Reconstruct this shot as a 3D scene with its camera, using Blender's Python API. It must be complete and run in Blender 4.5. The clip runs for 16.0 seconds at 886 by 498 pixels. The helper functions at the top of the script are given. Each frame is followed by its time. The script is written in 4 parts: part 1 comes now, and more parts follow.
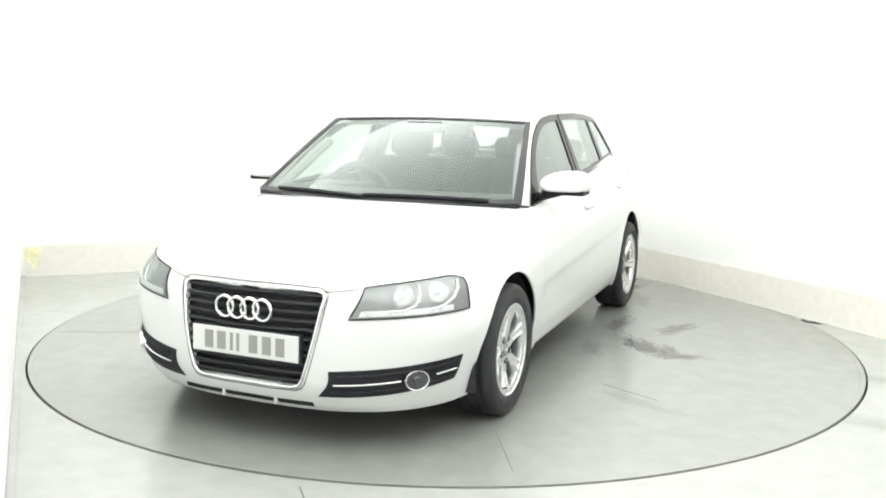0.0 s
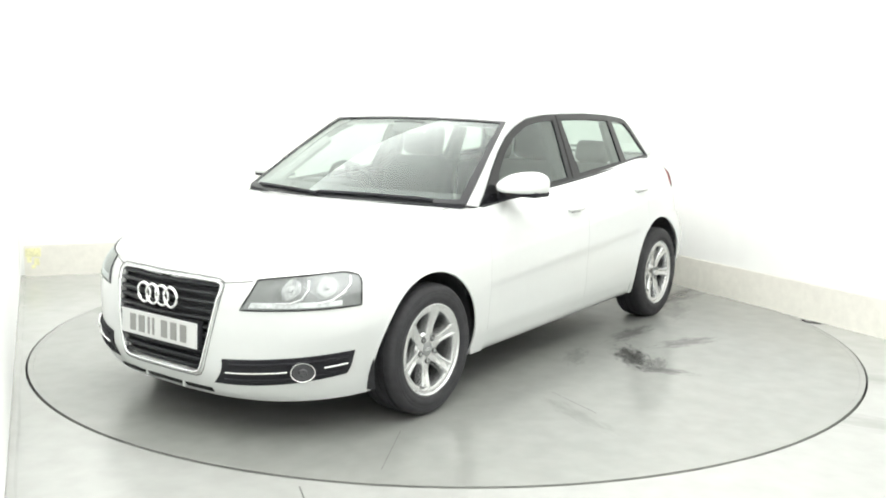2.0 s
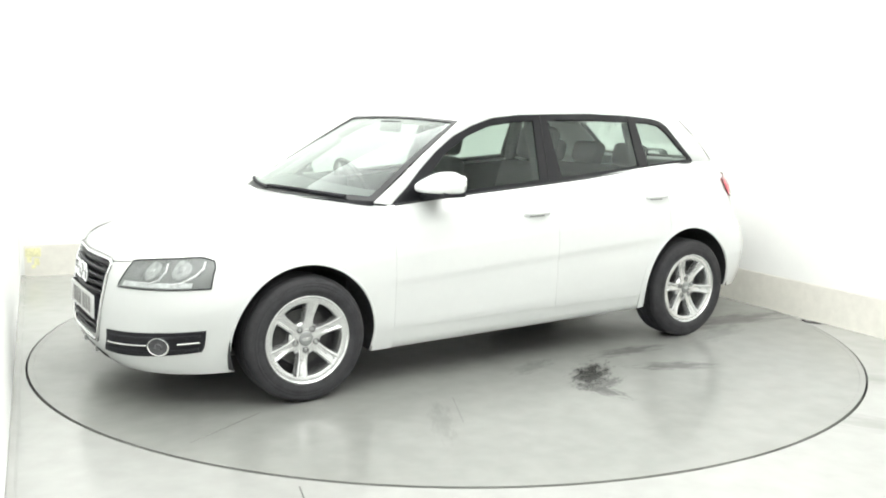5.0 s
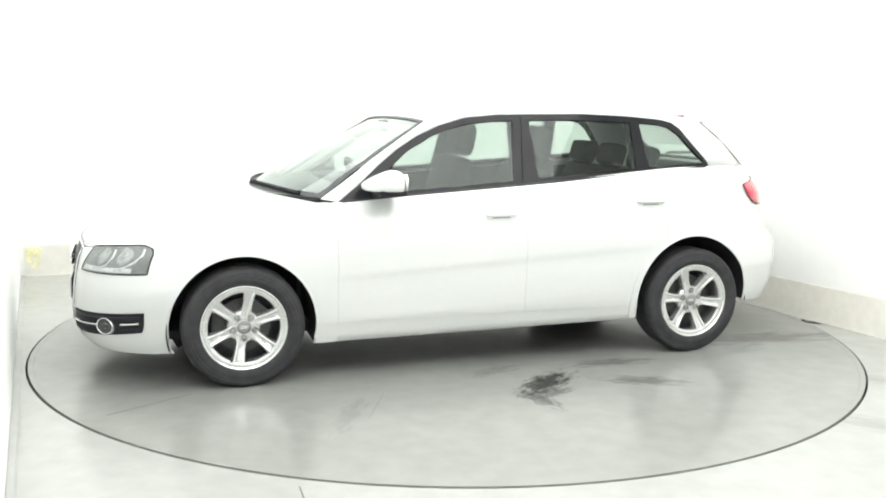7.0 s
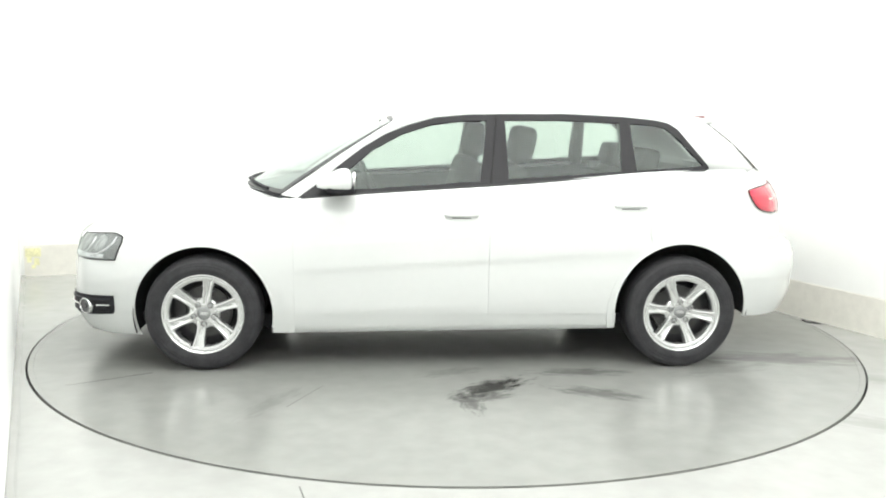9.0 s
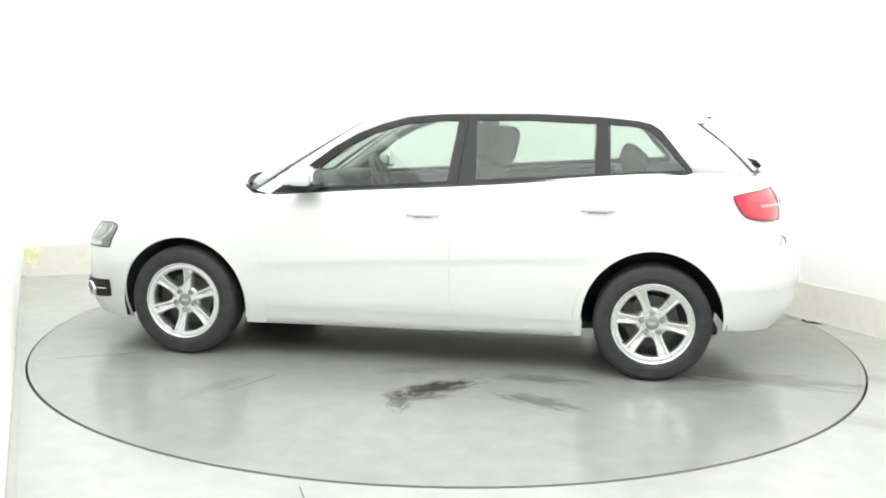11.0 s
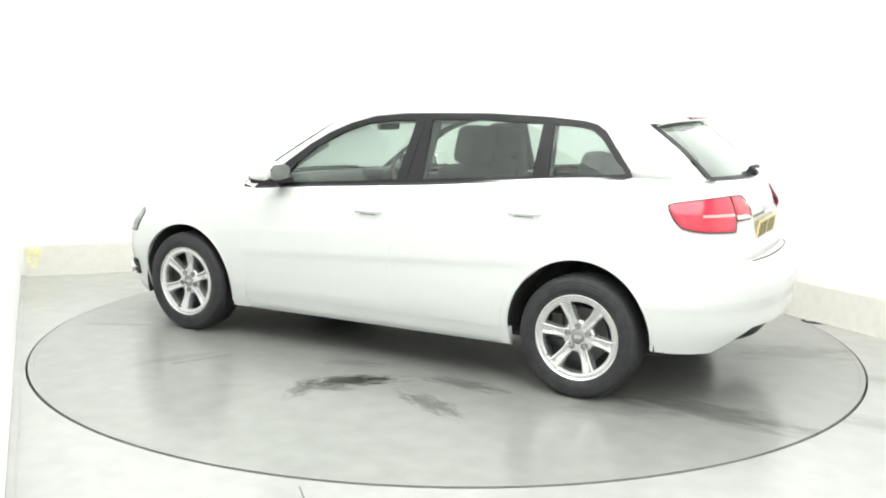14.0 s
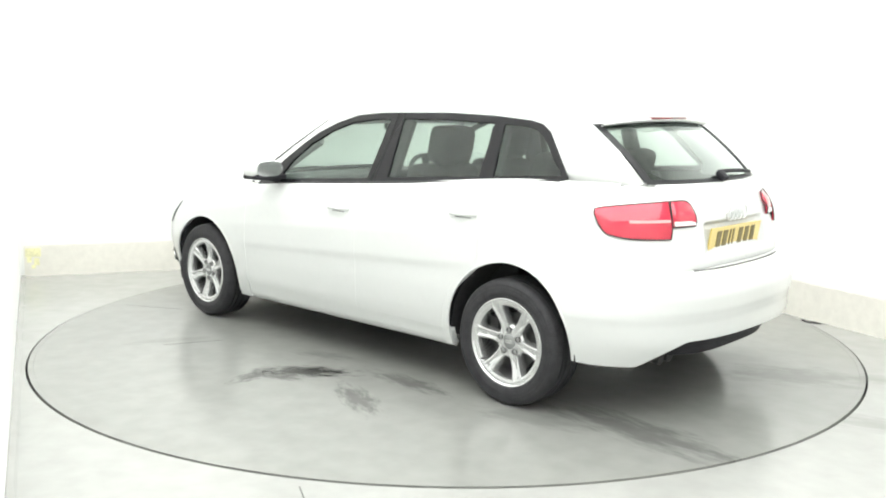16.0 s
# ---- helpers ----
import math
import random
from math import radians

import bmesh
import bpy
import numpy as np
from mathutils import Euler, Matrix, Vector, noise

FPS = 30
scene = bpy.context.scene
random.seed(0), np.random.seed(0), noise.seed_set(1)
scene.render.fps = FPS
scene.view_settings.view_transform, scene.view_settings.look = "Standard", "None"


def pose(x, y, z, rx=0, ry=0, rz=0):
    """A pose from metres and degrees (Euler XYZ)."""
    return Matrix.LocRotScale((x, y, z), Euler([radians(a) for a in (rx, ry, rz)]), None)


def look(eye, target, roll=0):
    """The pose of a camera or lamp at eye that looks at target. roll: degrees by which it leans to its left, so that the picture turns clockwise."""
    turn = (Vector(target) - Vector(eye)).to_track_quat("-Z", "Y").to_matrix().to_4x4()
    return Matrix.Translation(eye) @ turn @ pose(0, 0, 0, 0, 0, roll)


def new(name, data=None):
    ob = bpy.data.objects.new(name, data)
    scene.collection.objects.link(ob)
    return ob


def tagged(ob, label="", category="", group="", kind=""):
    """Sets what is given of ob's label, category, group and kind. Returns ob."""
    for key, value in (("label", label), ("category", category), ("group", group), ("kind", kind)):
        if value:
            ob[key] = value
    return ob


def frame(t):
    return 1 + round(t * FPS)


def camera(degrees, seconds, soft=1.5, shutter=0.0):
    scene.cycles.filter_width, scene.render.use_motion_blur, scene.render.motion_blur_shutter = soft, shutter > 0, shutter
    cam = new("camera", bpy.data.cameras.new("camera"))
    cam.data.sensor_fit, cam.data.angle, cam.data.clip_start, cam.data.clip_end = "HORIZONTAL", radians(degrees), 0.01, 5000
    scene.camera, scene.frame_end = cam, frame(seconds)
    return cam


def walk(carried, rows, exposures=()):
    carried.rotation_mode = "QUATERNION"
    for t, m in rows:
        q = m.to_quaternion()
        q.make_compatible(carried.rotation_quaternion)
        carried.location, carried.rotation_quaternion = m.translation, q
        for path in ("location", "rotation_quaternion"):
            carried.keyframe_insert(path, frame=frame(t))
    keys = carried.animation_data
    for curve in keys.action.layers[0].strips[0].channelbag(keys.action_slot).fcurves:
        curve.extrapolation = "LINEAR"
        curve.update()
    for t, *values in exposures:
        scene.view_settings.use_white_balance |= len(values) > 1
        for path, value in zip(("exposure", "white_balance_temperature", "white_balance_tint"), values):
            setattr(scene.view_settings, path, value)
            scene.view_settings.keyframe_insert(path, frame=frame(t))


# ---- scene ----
cam = camera(51.90, 16.0, soft=1.9)
EYE = Vector((0.0, -5.677, 1.417))
AIM = EYE + Vector((math.sin(radians(-0.302)) * math.cos(radians(8.999)), math.cos(radians(-0.302)) * math.cos(radians(8.999)), -math.sin(radians(8.999))))
STAND = look(EYE, AIM, 0.861)
walk(cam, [(0.0, STAND), (16.0, STAND)], exposures=[(0.0, 0.0), (16.0, 0.0)])

# ---------------------------------------------------------------- light
world = bpy.data.worlds.new("world")
scene.world = world
world.use_nodes = True
world.node_tree.nodes["Background"].inputs["Color"].default_value = (1.0, 1.0, 0.98, 1)
world.node_tree.nodes["Background"].inputs["Strength"].default_value = 0.3
PANEL_GLOW = 2.9


# ---------------------------------------------------------------- materials
def material(name, colour, rough=0.5, metal=0.0, vary=0.0, size=6.0, bump=0.0, bump_size=200.0, coat=0.0, spec=0.5):
    """A principled material whose colour wanders at two scales and whose surface has a fine relief."""
    m = bpy.data.materials.new(name)
    m.use_nodes = True
    nt = m.node_tree
    b = nt.nodes["Principled BSDF"]
    b.inputs["Base Color"].default_value = (*colour, 1)
    b.inputs["Roughness"].default_value = rough
    b.inputs["Metallic"].default_value = metal
    b.inputs["Coat Weight"].default_value = coat
    b.inputs["Coat Roughness"].default_value = 0.05
    b.inputs["Specular IOR Level"].default_value = spec
    if vary or bump:
        co = nt.nodes.new("ShaderNodeTexCoord")
    if vary:
        n1 = nt.nodes.new("ShaderNodeTexNoise")
        n1.inputs["Scale"].default_value = size
        n1.inputs["Detail"].default_value = 6
        n2 = nt.nodes.new("ShaderNodeTexNoise")
        n2.inputs["Scale"].default_value = size * 9
        mix = nt.nodes.new("ShaderNodeMath")
        mix.operation = "ADD"
        ramp = nt.nodes.new("ShaderNodeMapRange")
        ramp.inputs["From Min"].default_value, ramp.inputs["From Max"].default_value = 0.7, 1.3
        ramp.inputs["To Min"].default_value, ramp.inputs["To Max"].default_value = 1 - vary, 1 + vary
        mul = nt.nodes.new("ShaderNodeVectorMath")
        mul.operation = "SCALE"
        mul.inputs[0].default_value = colour
        nt.links.new(co.outputs["Object"], n1.inputs["Vector"])
        nt.links.new(co.outputs["Object"], n2.inputs["Vector"])
        nt.links.new(n1.outputs["Fac"], mix.inputs[0])
        nt.links.new(n2.outputs["Fac"], mix.inputs[1])
        nt.links.new(mix.outputs[0], ramp.inputs["Value"])
        nt.links.new(ramp.outputs["Result"], mul.inputs["Scale"])
        nt.links.new(mul.outputs["Vector"], b.inputs["Base Color"])
    if bump:
        n3 = nt.nodes.new("ShaderNodeTexNoise")
        n3.inputs["Scale"].default_value = bump_size
        n3.inputs["Detail"].default_value = 4
        bp = nt.nodes.new("ShaderNodeBump")
        bp.inputs["Strength"].default_value = bump
        bp.inputs["Distance"].default_value = 0.002
        nt.links.new(co.outputs["Object"], n3.inputs["Vector"])
        nt.links.new(n3.outputs["Fac"], bp.inputs["Height"])
        nt.links.new(bp.outputs["Normal"], b.inputs["Normal"])
    return m


def pane_material(name, tint, gloss=1.0, rough=0.01):
    """Thin glass: tinted see-through with a mirror gloss that grows at grazing angles."""
    m = bpy.data.materials.new(name)
    m.use_nodes = True
    nt = m.node_tree
    nt.nodes.remove(nt.nodes["Principled BSDF"])
    out = nt.nodes["Material Output"]
    tr = nt.nodes.new("ShaderNodeBsdfTransparent")
    tr.inputs["Color"].default_value = (*tint, 1)
    gl = nt.nodes.new("ShaderNodeBsdfGlossy")
    gl.inputs["Roughness"].default_value = rough
    gl.inputs["Color"].default_value = (0.93, 1.0, 0.97, 1)
    fr = nt.nodes.new("ShaderNodeLayerWeight")
    fr.inputs["Blend"].default_value = 0.5
    pw = nt.nodes.new("ShaderNodeMath")
    pw.operation = "POWER"
    pw.inputs[1].default_value = 4.0
    sc = nt.nodes.new("ShaderNodeMath")
    sc.operation, sc.use_clamp = "MULTIPLY_ADD", True
    sc.inputs[1].default_value, sc.inputs[2].default_value = 0.9 * gloss, 0.045 * gloss
    mx = nt.nodes.new("ShaderNodeMixShader")
    nt.links.new(fr.outputs["Facing"], pw.inputs[0])
    nt.links.new(pw.outputs[0], sc.inputs[0])
    nt.links.new(sc.outputs[0], mx.inputs[0])
    nt.links.new(tr.outputs[0], mx.inputs[1])
    nt.links.new(gl.outputs[0], mx.inputs[2])
    nt.links.new(mx.outputs[0], out.inputs["Surface"])
    return m


def glow_material(name, colour, strength):
    m = bpy.data.materials.new(name)
    m.use_nodes = True
    b = m.node_tree.nodes["Principled BSDF"]
    b.inputs["Base Color"].default_value = (*colour, 1)
    b.inputs["Emission Color"].default_value = (*colour, 1)
    b.inputs["Emission Strength"].default_value = strength
    return m


def epoxy_material(name, colour, patches):
    """Grey sealed concrete: clouds of wear, fine speckle, damp-looking stains of their own shape."""
    m = material(name, colour, rough=0.20, vary=0.07, size=0.9, bump=0.06, bump_size=60, spec=0.65)
    nt = m.node_tree
    b = nt.nodes["Principled BSDF"]
    co = nt.nodes.new("ShaderNodeTexCoord")
    last = b.inputs["Base Color"].links[0].from_socket
    for (x, y, rx, ry, turn, dark, freq) in patches:
        mp = nt.nodes.new("ShaderNodeMapping")
        mp.vector_type = "TEXTURE"
        mp.inputs["Location"].default_value = (x, y, 0)
        mp.inputs["Rotation"].default_value = (0, 0, radians(turn))
        mp.inputs["Scale"].default_value = (rx, ry, 1)
        ln = nt.nodes.new("ShaderNodeVectorMath")
        ln.operation = "LENGTH"
        no = nt.nodes.new("ShaderNodeTexNoise")
        no.inputs["Scale"].default_value = freq
        no.inputs["Detail"].default_value = 8
        no.inputs["Roughness"].default_value = 0.65
        ad = nt.nodes.new("ShaderNodeMath")
        ad.operation = "MULTIPLY_ADD"
        ad.inputs[1].default_value = 2.6
        rg = nt.nodes.new("ShaderNodeMapRange")
        rg.interpolation_type = "SMOOTHSTEP"
        rg.inputs["From Min"].default_value, rg.inputs["From Max"].default_value = 1.55, 2.35
        rg.inputs["To Min"].default_value, rg.inputs["To Max"].default_value = dark, 1.0
        ml = nt.nodes.new("ShaderNodeVectorMath")
        ml.operation = "SCALE"
        nt.links.new(co.outputs["Object"], mp.inputs["Vector"])
        nt.links.new(mp.outputs["Vector"], ln.inputs[0])
        nt.links.new(mp.outputs["Vector"], no.inputs["Vector"])
        nt.links.new(no.outputs["Fac"], ad.inputs[0])
        nt.links.new(ln.outputs["Value"], ad.inputs[2])
        nt.links.new(ad.outputs[0], rg.inputs["Value"])
        nt.links.new(last, ml.inputs[0])
        nt.links.new(rg.outputs["Result"], ml.inputs["Scale"])
        last = ml.outputs["Vector"]
    nt.links.new(last, b.inputs["Base Color"])
    return m


WHITE_WALL = material("white wall paint", (0.895, 0.905, 0.885), rough=0.6, vary=0.02, size=0.7, bump=0.05, bump_size=90)
CREAM = material("cream skirting paint", (0.79, 0.775, 0.71), rough=0.55, vary=0.05, size=2.2, bump=0.05, bump_size=120)
YELLOW = material("yellow mark", (0.84, 0.82, 0.52), rough=0.7, vary=0.2, size=9)
DARK_DIRT = material("dark dirt", (0.04, 0.04, 0.04), rough=0.9, vary=0.3, size=40)
CEIL = material("ceiling paint", (0.82, 0.83, 0.82), rough=0.8, vary=0.02, size=1)
FLOOR = epoxy_material("sealed grey floor", (0.372, 0.378, 0.362), [(2.15, -1.75, 0.85, 0.13, 155, 0.80, 2.0), (2.45, -1.0, 0.7, 0.10, 160, 0.82, 2.0), (2.0, 0.9, 0.9, 0.10, 150, 0.88, 2.0)])
DISC = epoxy_material("sealed grey turntable", (0.275, 0.281, 0.266), [(-0.13, 1.235, 0.30, 0.11, 38, 0.16, 2.6), (0.0, 1.46, 0.19, 0.07, 97, 0.45, 2.2), (-0.12, 1.39, 0.15, 0.05, 22, 0.5, 2.4), (-0.66, 1.335, 0.28, 0.09, -25, 0.55, 2.2), (-0.65, 0.975, 0.32, 0.08, -3, 0.58, 2.0), (0.05, 0.96, 0.22, 0.07, 20, 0.75, 2.0), (-1.85, 0.74, 0.62, 0.15, -6, 0.58, 2.0), (-1.45, 0.95, 0.35, 0.10, 15, 0.80, 2.0), (-2.0, -0.6, 0.5, 0.2, 30, 0.75, 2.0), (0.95, 1.45, 0.30, 0.06, 62, 0.85, 2.0), (1.5, -0.9, 0.5, 0.2, 100, 0.9, 2.0)])
DARK_SEAM = material("grey joint filler", (0.12, 0.12, 0.115), rough=0.8, vary=0.3, size=12)
GAP = material("dark gap", (0.012, 0.012, 0.012), rough=0.9)


# ---------------------------------------------------------------- mesh helpers
def mesh_object(name, bm, mat, smooth=False, angle=None):
    bmesh.ops.recalc_face_normals(bm, faces=bm.faces)
    me = bpy.data.meshes.new(name)
    bm.to_mesh(me)
    bm.free()
    me.materials.append(mat)
    if smooth:
        for p in me.polygons:
            p.use_smooth = True
        if angle:
            me.set_sharp_from_angle(angle=radians(angle))
    return new(name, me)


def part(name, bm, mat, parent, label="", smooth=True, angle=35):
    ob = mesh_object(name, bm, mat, smooth, angle)
    ob.parent = parent
    if label:
        ob["label"] = label
    return ob


def box(bm, centre, size, turn=None, bevel=0.0, seg=2):
    made = bmesh.ops.create_cube(bm, size=1.0)["verts"]
    m = Matrix.Translation(centre) @ (turn if turn else Matrix.Identity(4)) @ Matrix.Diagonal((*size, 1))
    bmesh.ops.transform(bm, matrix=m, verts=made)
    if bevel:
        edges = list({e for v in made for e in v.link_edges})
        bmesh.ops.bevel(bm, geom=edges, offset=bevel, segments=seg, affect="EDGES", profile=0.6)
    return bm


def prism(bm, outline, z0, z1):
    """An upright prism over a plan outline."""
    lo = [bm.verts.new((x, y, z0)) for x, y in outline]
    hi = [bm.verts.new((x, y, z1)) for x, y in outline]
    n = len(outline)
    bm.faces.new(lo[::-1])
    bm.faces.new(hi)
    for i in range(n):
        bm.faces.new((lo[i], lo[(i + 1) % n], hi[(i + 1) % n], hi[i]))
    return bm


# ---------------------------------------------------------------- room
ROOM_H = 3.6
CORNER_L = Vector((-3.433, 1.501))
CORNER_R = Vector((1.02, 3.16))
L_DIR = Vector((1.858, -4.103)).normalized()
R_DIR = Vector((0.425, -0.787)).normalized()
# side walls end just behind the camera, where the added end wall bounces light
L_END = CORNER_L + L_DIR * 8.9
R_END = CORNER_R + R_DIR * 8.6


def wall(name, a, b, out, thick=0.15):
    bm = bmesh.new()
    prism(bm, [tuple(a), tuple(b), tuple(b + out * thick), tuple(a + out * thick)], 0.0, ROOM_H)
    return tagged(mesh_object(name, bm, WHITE_WALL), "plain white painted wall, of the studio or added to bounce light", "wall", kind="structure")


def normal_out(d, away):
    n = Vector((-d.y, d.x)).normalized()
    return n if n.dot(away) > 0 else -n


CENTRE = Vector((0.0, -1.0))
# the last wall is unseen, added to throw fill light back at the car
for wname, a, b in (("wall_left", CORNER_L, L_END), ("wall_back", CORNER_L, CORNER_R), ("wall_right", CORNER_R, R_END), ("wall_behind_bounce", L_END, R_END)):
    wall(wname, a, b, normal_out(b - a, (a + b) / 2 - CENTRE))


def skirting(name, a, b, height, thick, mat, label):
    """A board along the foot of a wall, its top edge rounded."""
    inward = -normal_out(b - a, (a + b) / 2 - CENTRE)
    bm = bmesh.new()
    prism(bm, [tuple(a), tuple(b), tuple(b + inward * thick), tuple(a + inward * thick)], 0.0, height)
    top = [e for e in bm.edges if all(v.co.z > height - 1e-4 for v in e.verts)]
    bmesh.ops.bevel(bm, geom=top, offset=min(thick * 0.4, 0.006), segments=2, affect="EDGES")
    return tagged(mesh_object(name, bm, mat), label, "skirting", kind="structure")


skirting("baseboard_back", CORNER_L + Vector((0.03, 0.011)), CORNER_R, 0.25, 0.012, CREAM, "cream painted kick board along the white wall")
skirting("baseboard_right", CORNER_R + R_DIR * 0.02, R_END, 0.25, 0.012, CREAM, "cream painted kick board along the white wall")
skirting("baseboard_left", CORNER_L + L_DIR * 0.02, L_END, 0.014, 0.036, FLOOR, "low white skirting along the white wall")

bm = bmesh.new()
prism(bm, [tuple(CORNER_L * 1.06), tuple(CORNER_R * 1.06), tuple(R_END * 1.03), tuple(L_END * 1.03)], ROOM_H, ROOM_H + 0.15)
tagged(mesh_object("ceiling", bm, CEIL), "white ceiling over the photo bay", "ceiling", kind="structure")

# floor sheet with a round opening for the turntable
R_DISC = 2.449
DECK_RISE = 0.0025
bm = bmesh.new()
ring = [bm.verts.new((math.cos(a) * (R_DISC + 0.006), math.sin(a) * (R_DISC + 0.006), 0)) for a in (2 * math.pi * i / 192 for i in range(192))]
outer = [bm.verts.new((math.cos(a) * 14, math.sin(a) * 14 - 3, 0)) for a in (2 * math.pi * i / 192 for i in range(192))]
deep = [bm.verts.new((v.co.x, v.co.y, -0.12)) for v in ring]
for i in range(192):
    j = (i + 1) % 192
    bm.faces.new((ring[i], ring[j], outer[j], outer[i]))
    bm.faces.new((ring[i], deep[i], deep[j], ring[j]))
tagged(mesh_object("floor", bm, FLOOR), "sealed grey concrete floor with a satin sheen", "floor", kind="structure")
bm = bmesh.new()
prism(bm, [(math.cos(2 * math.pi * i / 96) * 2.7, math.sin(2 * math.pi * i / 96) * 2.7) for i in range(96)], -0.2, -0.12)
tagged(mesh_object("turntable_pit", bm, GAP), "dark pit under the turntable", "pit", kind="structure")

# turntable disc
turntable = tagged(new("turntable"), "round grey turntable set flush in the floor, stained and scuffed", "turntable")
bm = bmesh.new()
prism(bm, [(math.cos(2 * math.pi * i / 192) * (R_DISC - 0.006), math.sin(2 * math.pi * i / 192) * (R_DISC - 0.006)) for i in range(192)], -0.05, 0.0)
part("deck", bm, DISC, turntable, "scuffed sealed grey deck with dark stains", smooth=False)
bm = bmesh.new()
lathe_ring = [(R_DISC - 0.035, 0.0), (R_DISC - 0.034, 0.0012), (R_DISC - 0.006, 0.0012), (R_DISC - 0.005, -0.02)]
rings = [[bm.verts.new((r * math.cos(2 * math.pi * k / 192), r * math.sin(2 * math.pi * k / 192), z)) for k in range(192)] for r, z in lathe_ring]
for a, b in zip(rings, rings[1:]):
    for k in range(192):
        bm.faces.new((a[k], a[(k + 1) % 192], b[(k + 1) % 192], b[k]))
part("deck_rim", bm, DISC, turntable)


def seam(a, b, width, z=0.001):
    """A thin open joint between two sheets."""
    a, b = Vector(a), Vector(b)
    n = Vector((-(b - a).y, (b - a).x)).normalized() * width / 2
    bm = bmesh.new()
    prism(bm, [tuple(a + n), tuple(b + n), tuple(b - n), tuple(a - n)], z - 0.003, z)
    return bm


for a, b in (((0.69, -1.10), (1.165, -2.14)), ((0.72, 1.18), (0.87, 1.50)), ((1.62, 0.93), (2.0, 1.14))):
    part("deck_seam", seam(a, b, 0.0026), DARK_SEAM, turntable, smooth=False)
tagged(mesh_object("floor_joint", seam((-0.54, -2.46), (-0.30, -3.2), 0.006), DARK_SEAM), "thin dark joint in the floor", "joint", kind="structure")

# ceiling light panels
light_group = "ceiling light panels"
PANEL = glow_material("light panel diffuser", (1.0, 1.0, 0.985), PANEL_GLOW)
FRAME = material("white lamp frame", (0.7, 0.7, 0.7), rough=0.4, vary=0.02)


def ceiling_light(x, y, turn, w, d):
    thing = tagged(new("ceiling_light"), "large white rectangular ceiling light panel, lit", "ceiling light", group=light_group)
    thing.matrix_basis = pose(x, y, ROOM_H - 0.12, 0, 0, turn)
    bm = bmesh.new()
    box(bm, (0, 0, 0.06), (w - 0.02, d - 0.02, 0.11), bevel=0.01)
    part("housing", bm, FRAME, thing)
    bm = bmesh.new()
    box(bm, (0, 0, -0.004), (w + 0.004, d + 0.004, 0.016))
    part("diffuser", bm, PANEL, thing, "glowing opal diffuser", smooth=False)
    return thing


TURN = -65.0
for u in range(3):
    for v in range(3):
        p = Vector((0.20, -1.50)) + L_DIR * (-2.75 + 2.75 * u) + Vector((-L_DIR.y, L_DIR.x)) * (-1.56 + 1.56 * v)
        ceiling_light(p.x, p.y, TURN, 2.745, 1.555)


# small marks along the walls
bm = bmesh.new()
base = CORNER_L + (CORNER_R - CORNER_L).normalized() * 0.10
n_in = -normal_out(CORNER_R - CORNER_L, (CORNER_L + CORNER_R) / 2 - CENTRE)
turn = Matrix.Rotation(math.atan2((CORNER_R - CORNER_L).y, (CORNER_R - CORNER_L).x), 4, "Z")
p = base + n_in * 0.0145
for dx, z, w, h in ((0, 0.195, 0.115, 0.07), (-0.03, 0.14, 0.035, 0.05), (0.025, 0.12, 0.04, 0.06), (0.0, 0.08, 0.03, 0.03)):
    q = p + (CORNER_R - CORNER_L).normalized() * dx
    box(bm, (q.x, q.y, z), (w, 0.004, h), turn, bevel=0.0015)
tagged(mesh_object("yellow_sticker", bm, YELLOW), "torn pale yellow tape stuck on the cream kick board", "tape")
for x, y, sx, sy, a in ((2.470, 0.330, 0.10, 0.028, -30), (2.43, 0.39, 0.03, 0.03, 0)):
    bm = bmesh.new()
    bmesh.ops.create_icosphere(bm, subdivisions=3, radius=1.0)
    for v in bm.verts:
        k = 1 + 0.35 * noise.noise(v.co * 2.3 + Vector((x * 9, y, 0)))
        v.co = Vector((v.co.x * sx * 0.5 * k, v.co.y * sy * 0.5 * k, max(0, v.co.z) * 0.010 * k))
    ob = tagged(mesh_object("debris", bm, DARK_DIRT, True), "small dark scrap of dirt on the floor by the wall", "debris", group="scraps by the wall")
    ob.matrix_basis = pose(x, y, 0.0005, 0, 0, a)


# ---------------------------------------------------------------- car: materials
PAINT = material("white car paint", (0.695, 0.715, 0.705), rough=0.3, coat=1.0, vary=0.01, size=3)
TRIM = material("satin black trim", (0.018, 0.019, 0.021), rough=0.4, vary=0.2, size=30, spec=0.3)
GLOSS = material("gloss black trim", (0.012, 0.012, 0.014), rough=0.16, spec=0.28)
PLASTIC = material("black textured plastic", (0.022, 0.022, 0.026), rough=0.6, vary=0.15, size=60, bump=0.2, bump_size=700, spec=0.2)
LINER = material("wheel well felt", (0.040, 0.040, 0.044), rough=0.95, vary=0.3, size=40)
RUBBER = material("tyre rubber", (0.035, 0.035, 0.038), rough=0.62, vary=0.25, size=25, bump=0.25, bump_size=300, spec=0.3)
ALLOY = material("silver alloy", (0.69, 0.70, 0.70), rough=0.26, metal=0.80, vary=0.05, size=20)
CHROME = material("bright chrome", (0.90, 0.91, 0.91), rough=0.22, metal=1.0)
DISC_IRON = material("brake iron", (0.07, 0.07, 0.07), rough=0.4, metal=0.9, vary=0.2, size=30)
# plain dark steel for the exhaust, bolt seats and brake calipers
DARK_STEEL = material("dark steel", (0.05, 0.05, 0.05), rough=0.6, metal=0.6, vary=0.3, size=30)
LENS = material("dark fog lamp lens", (0.055, 0.055, 0.06), rough=0.2, metal=0.35, coat=0.5)
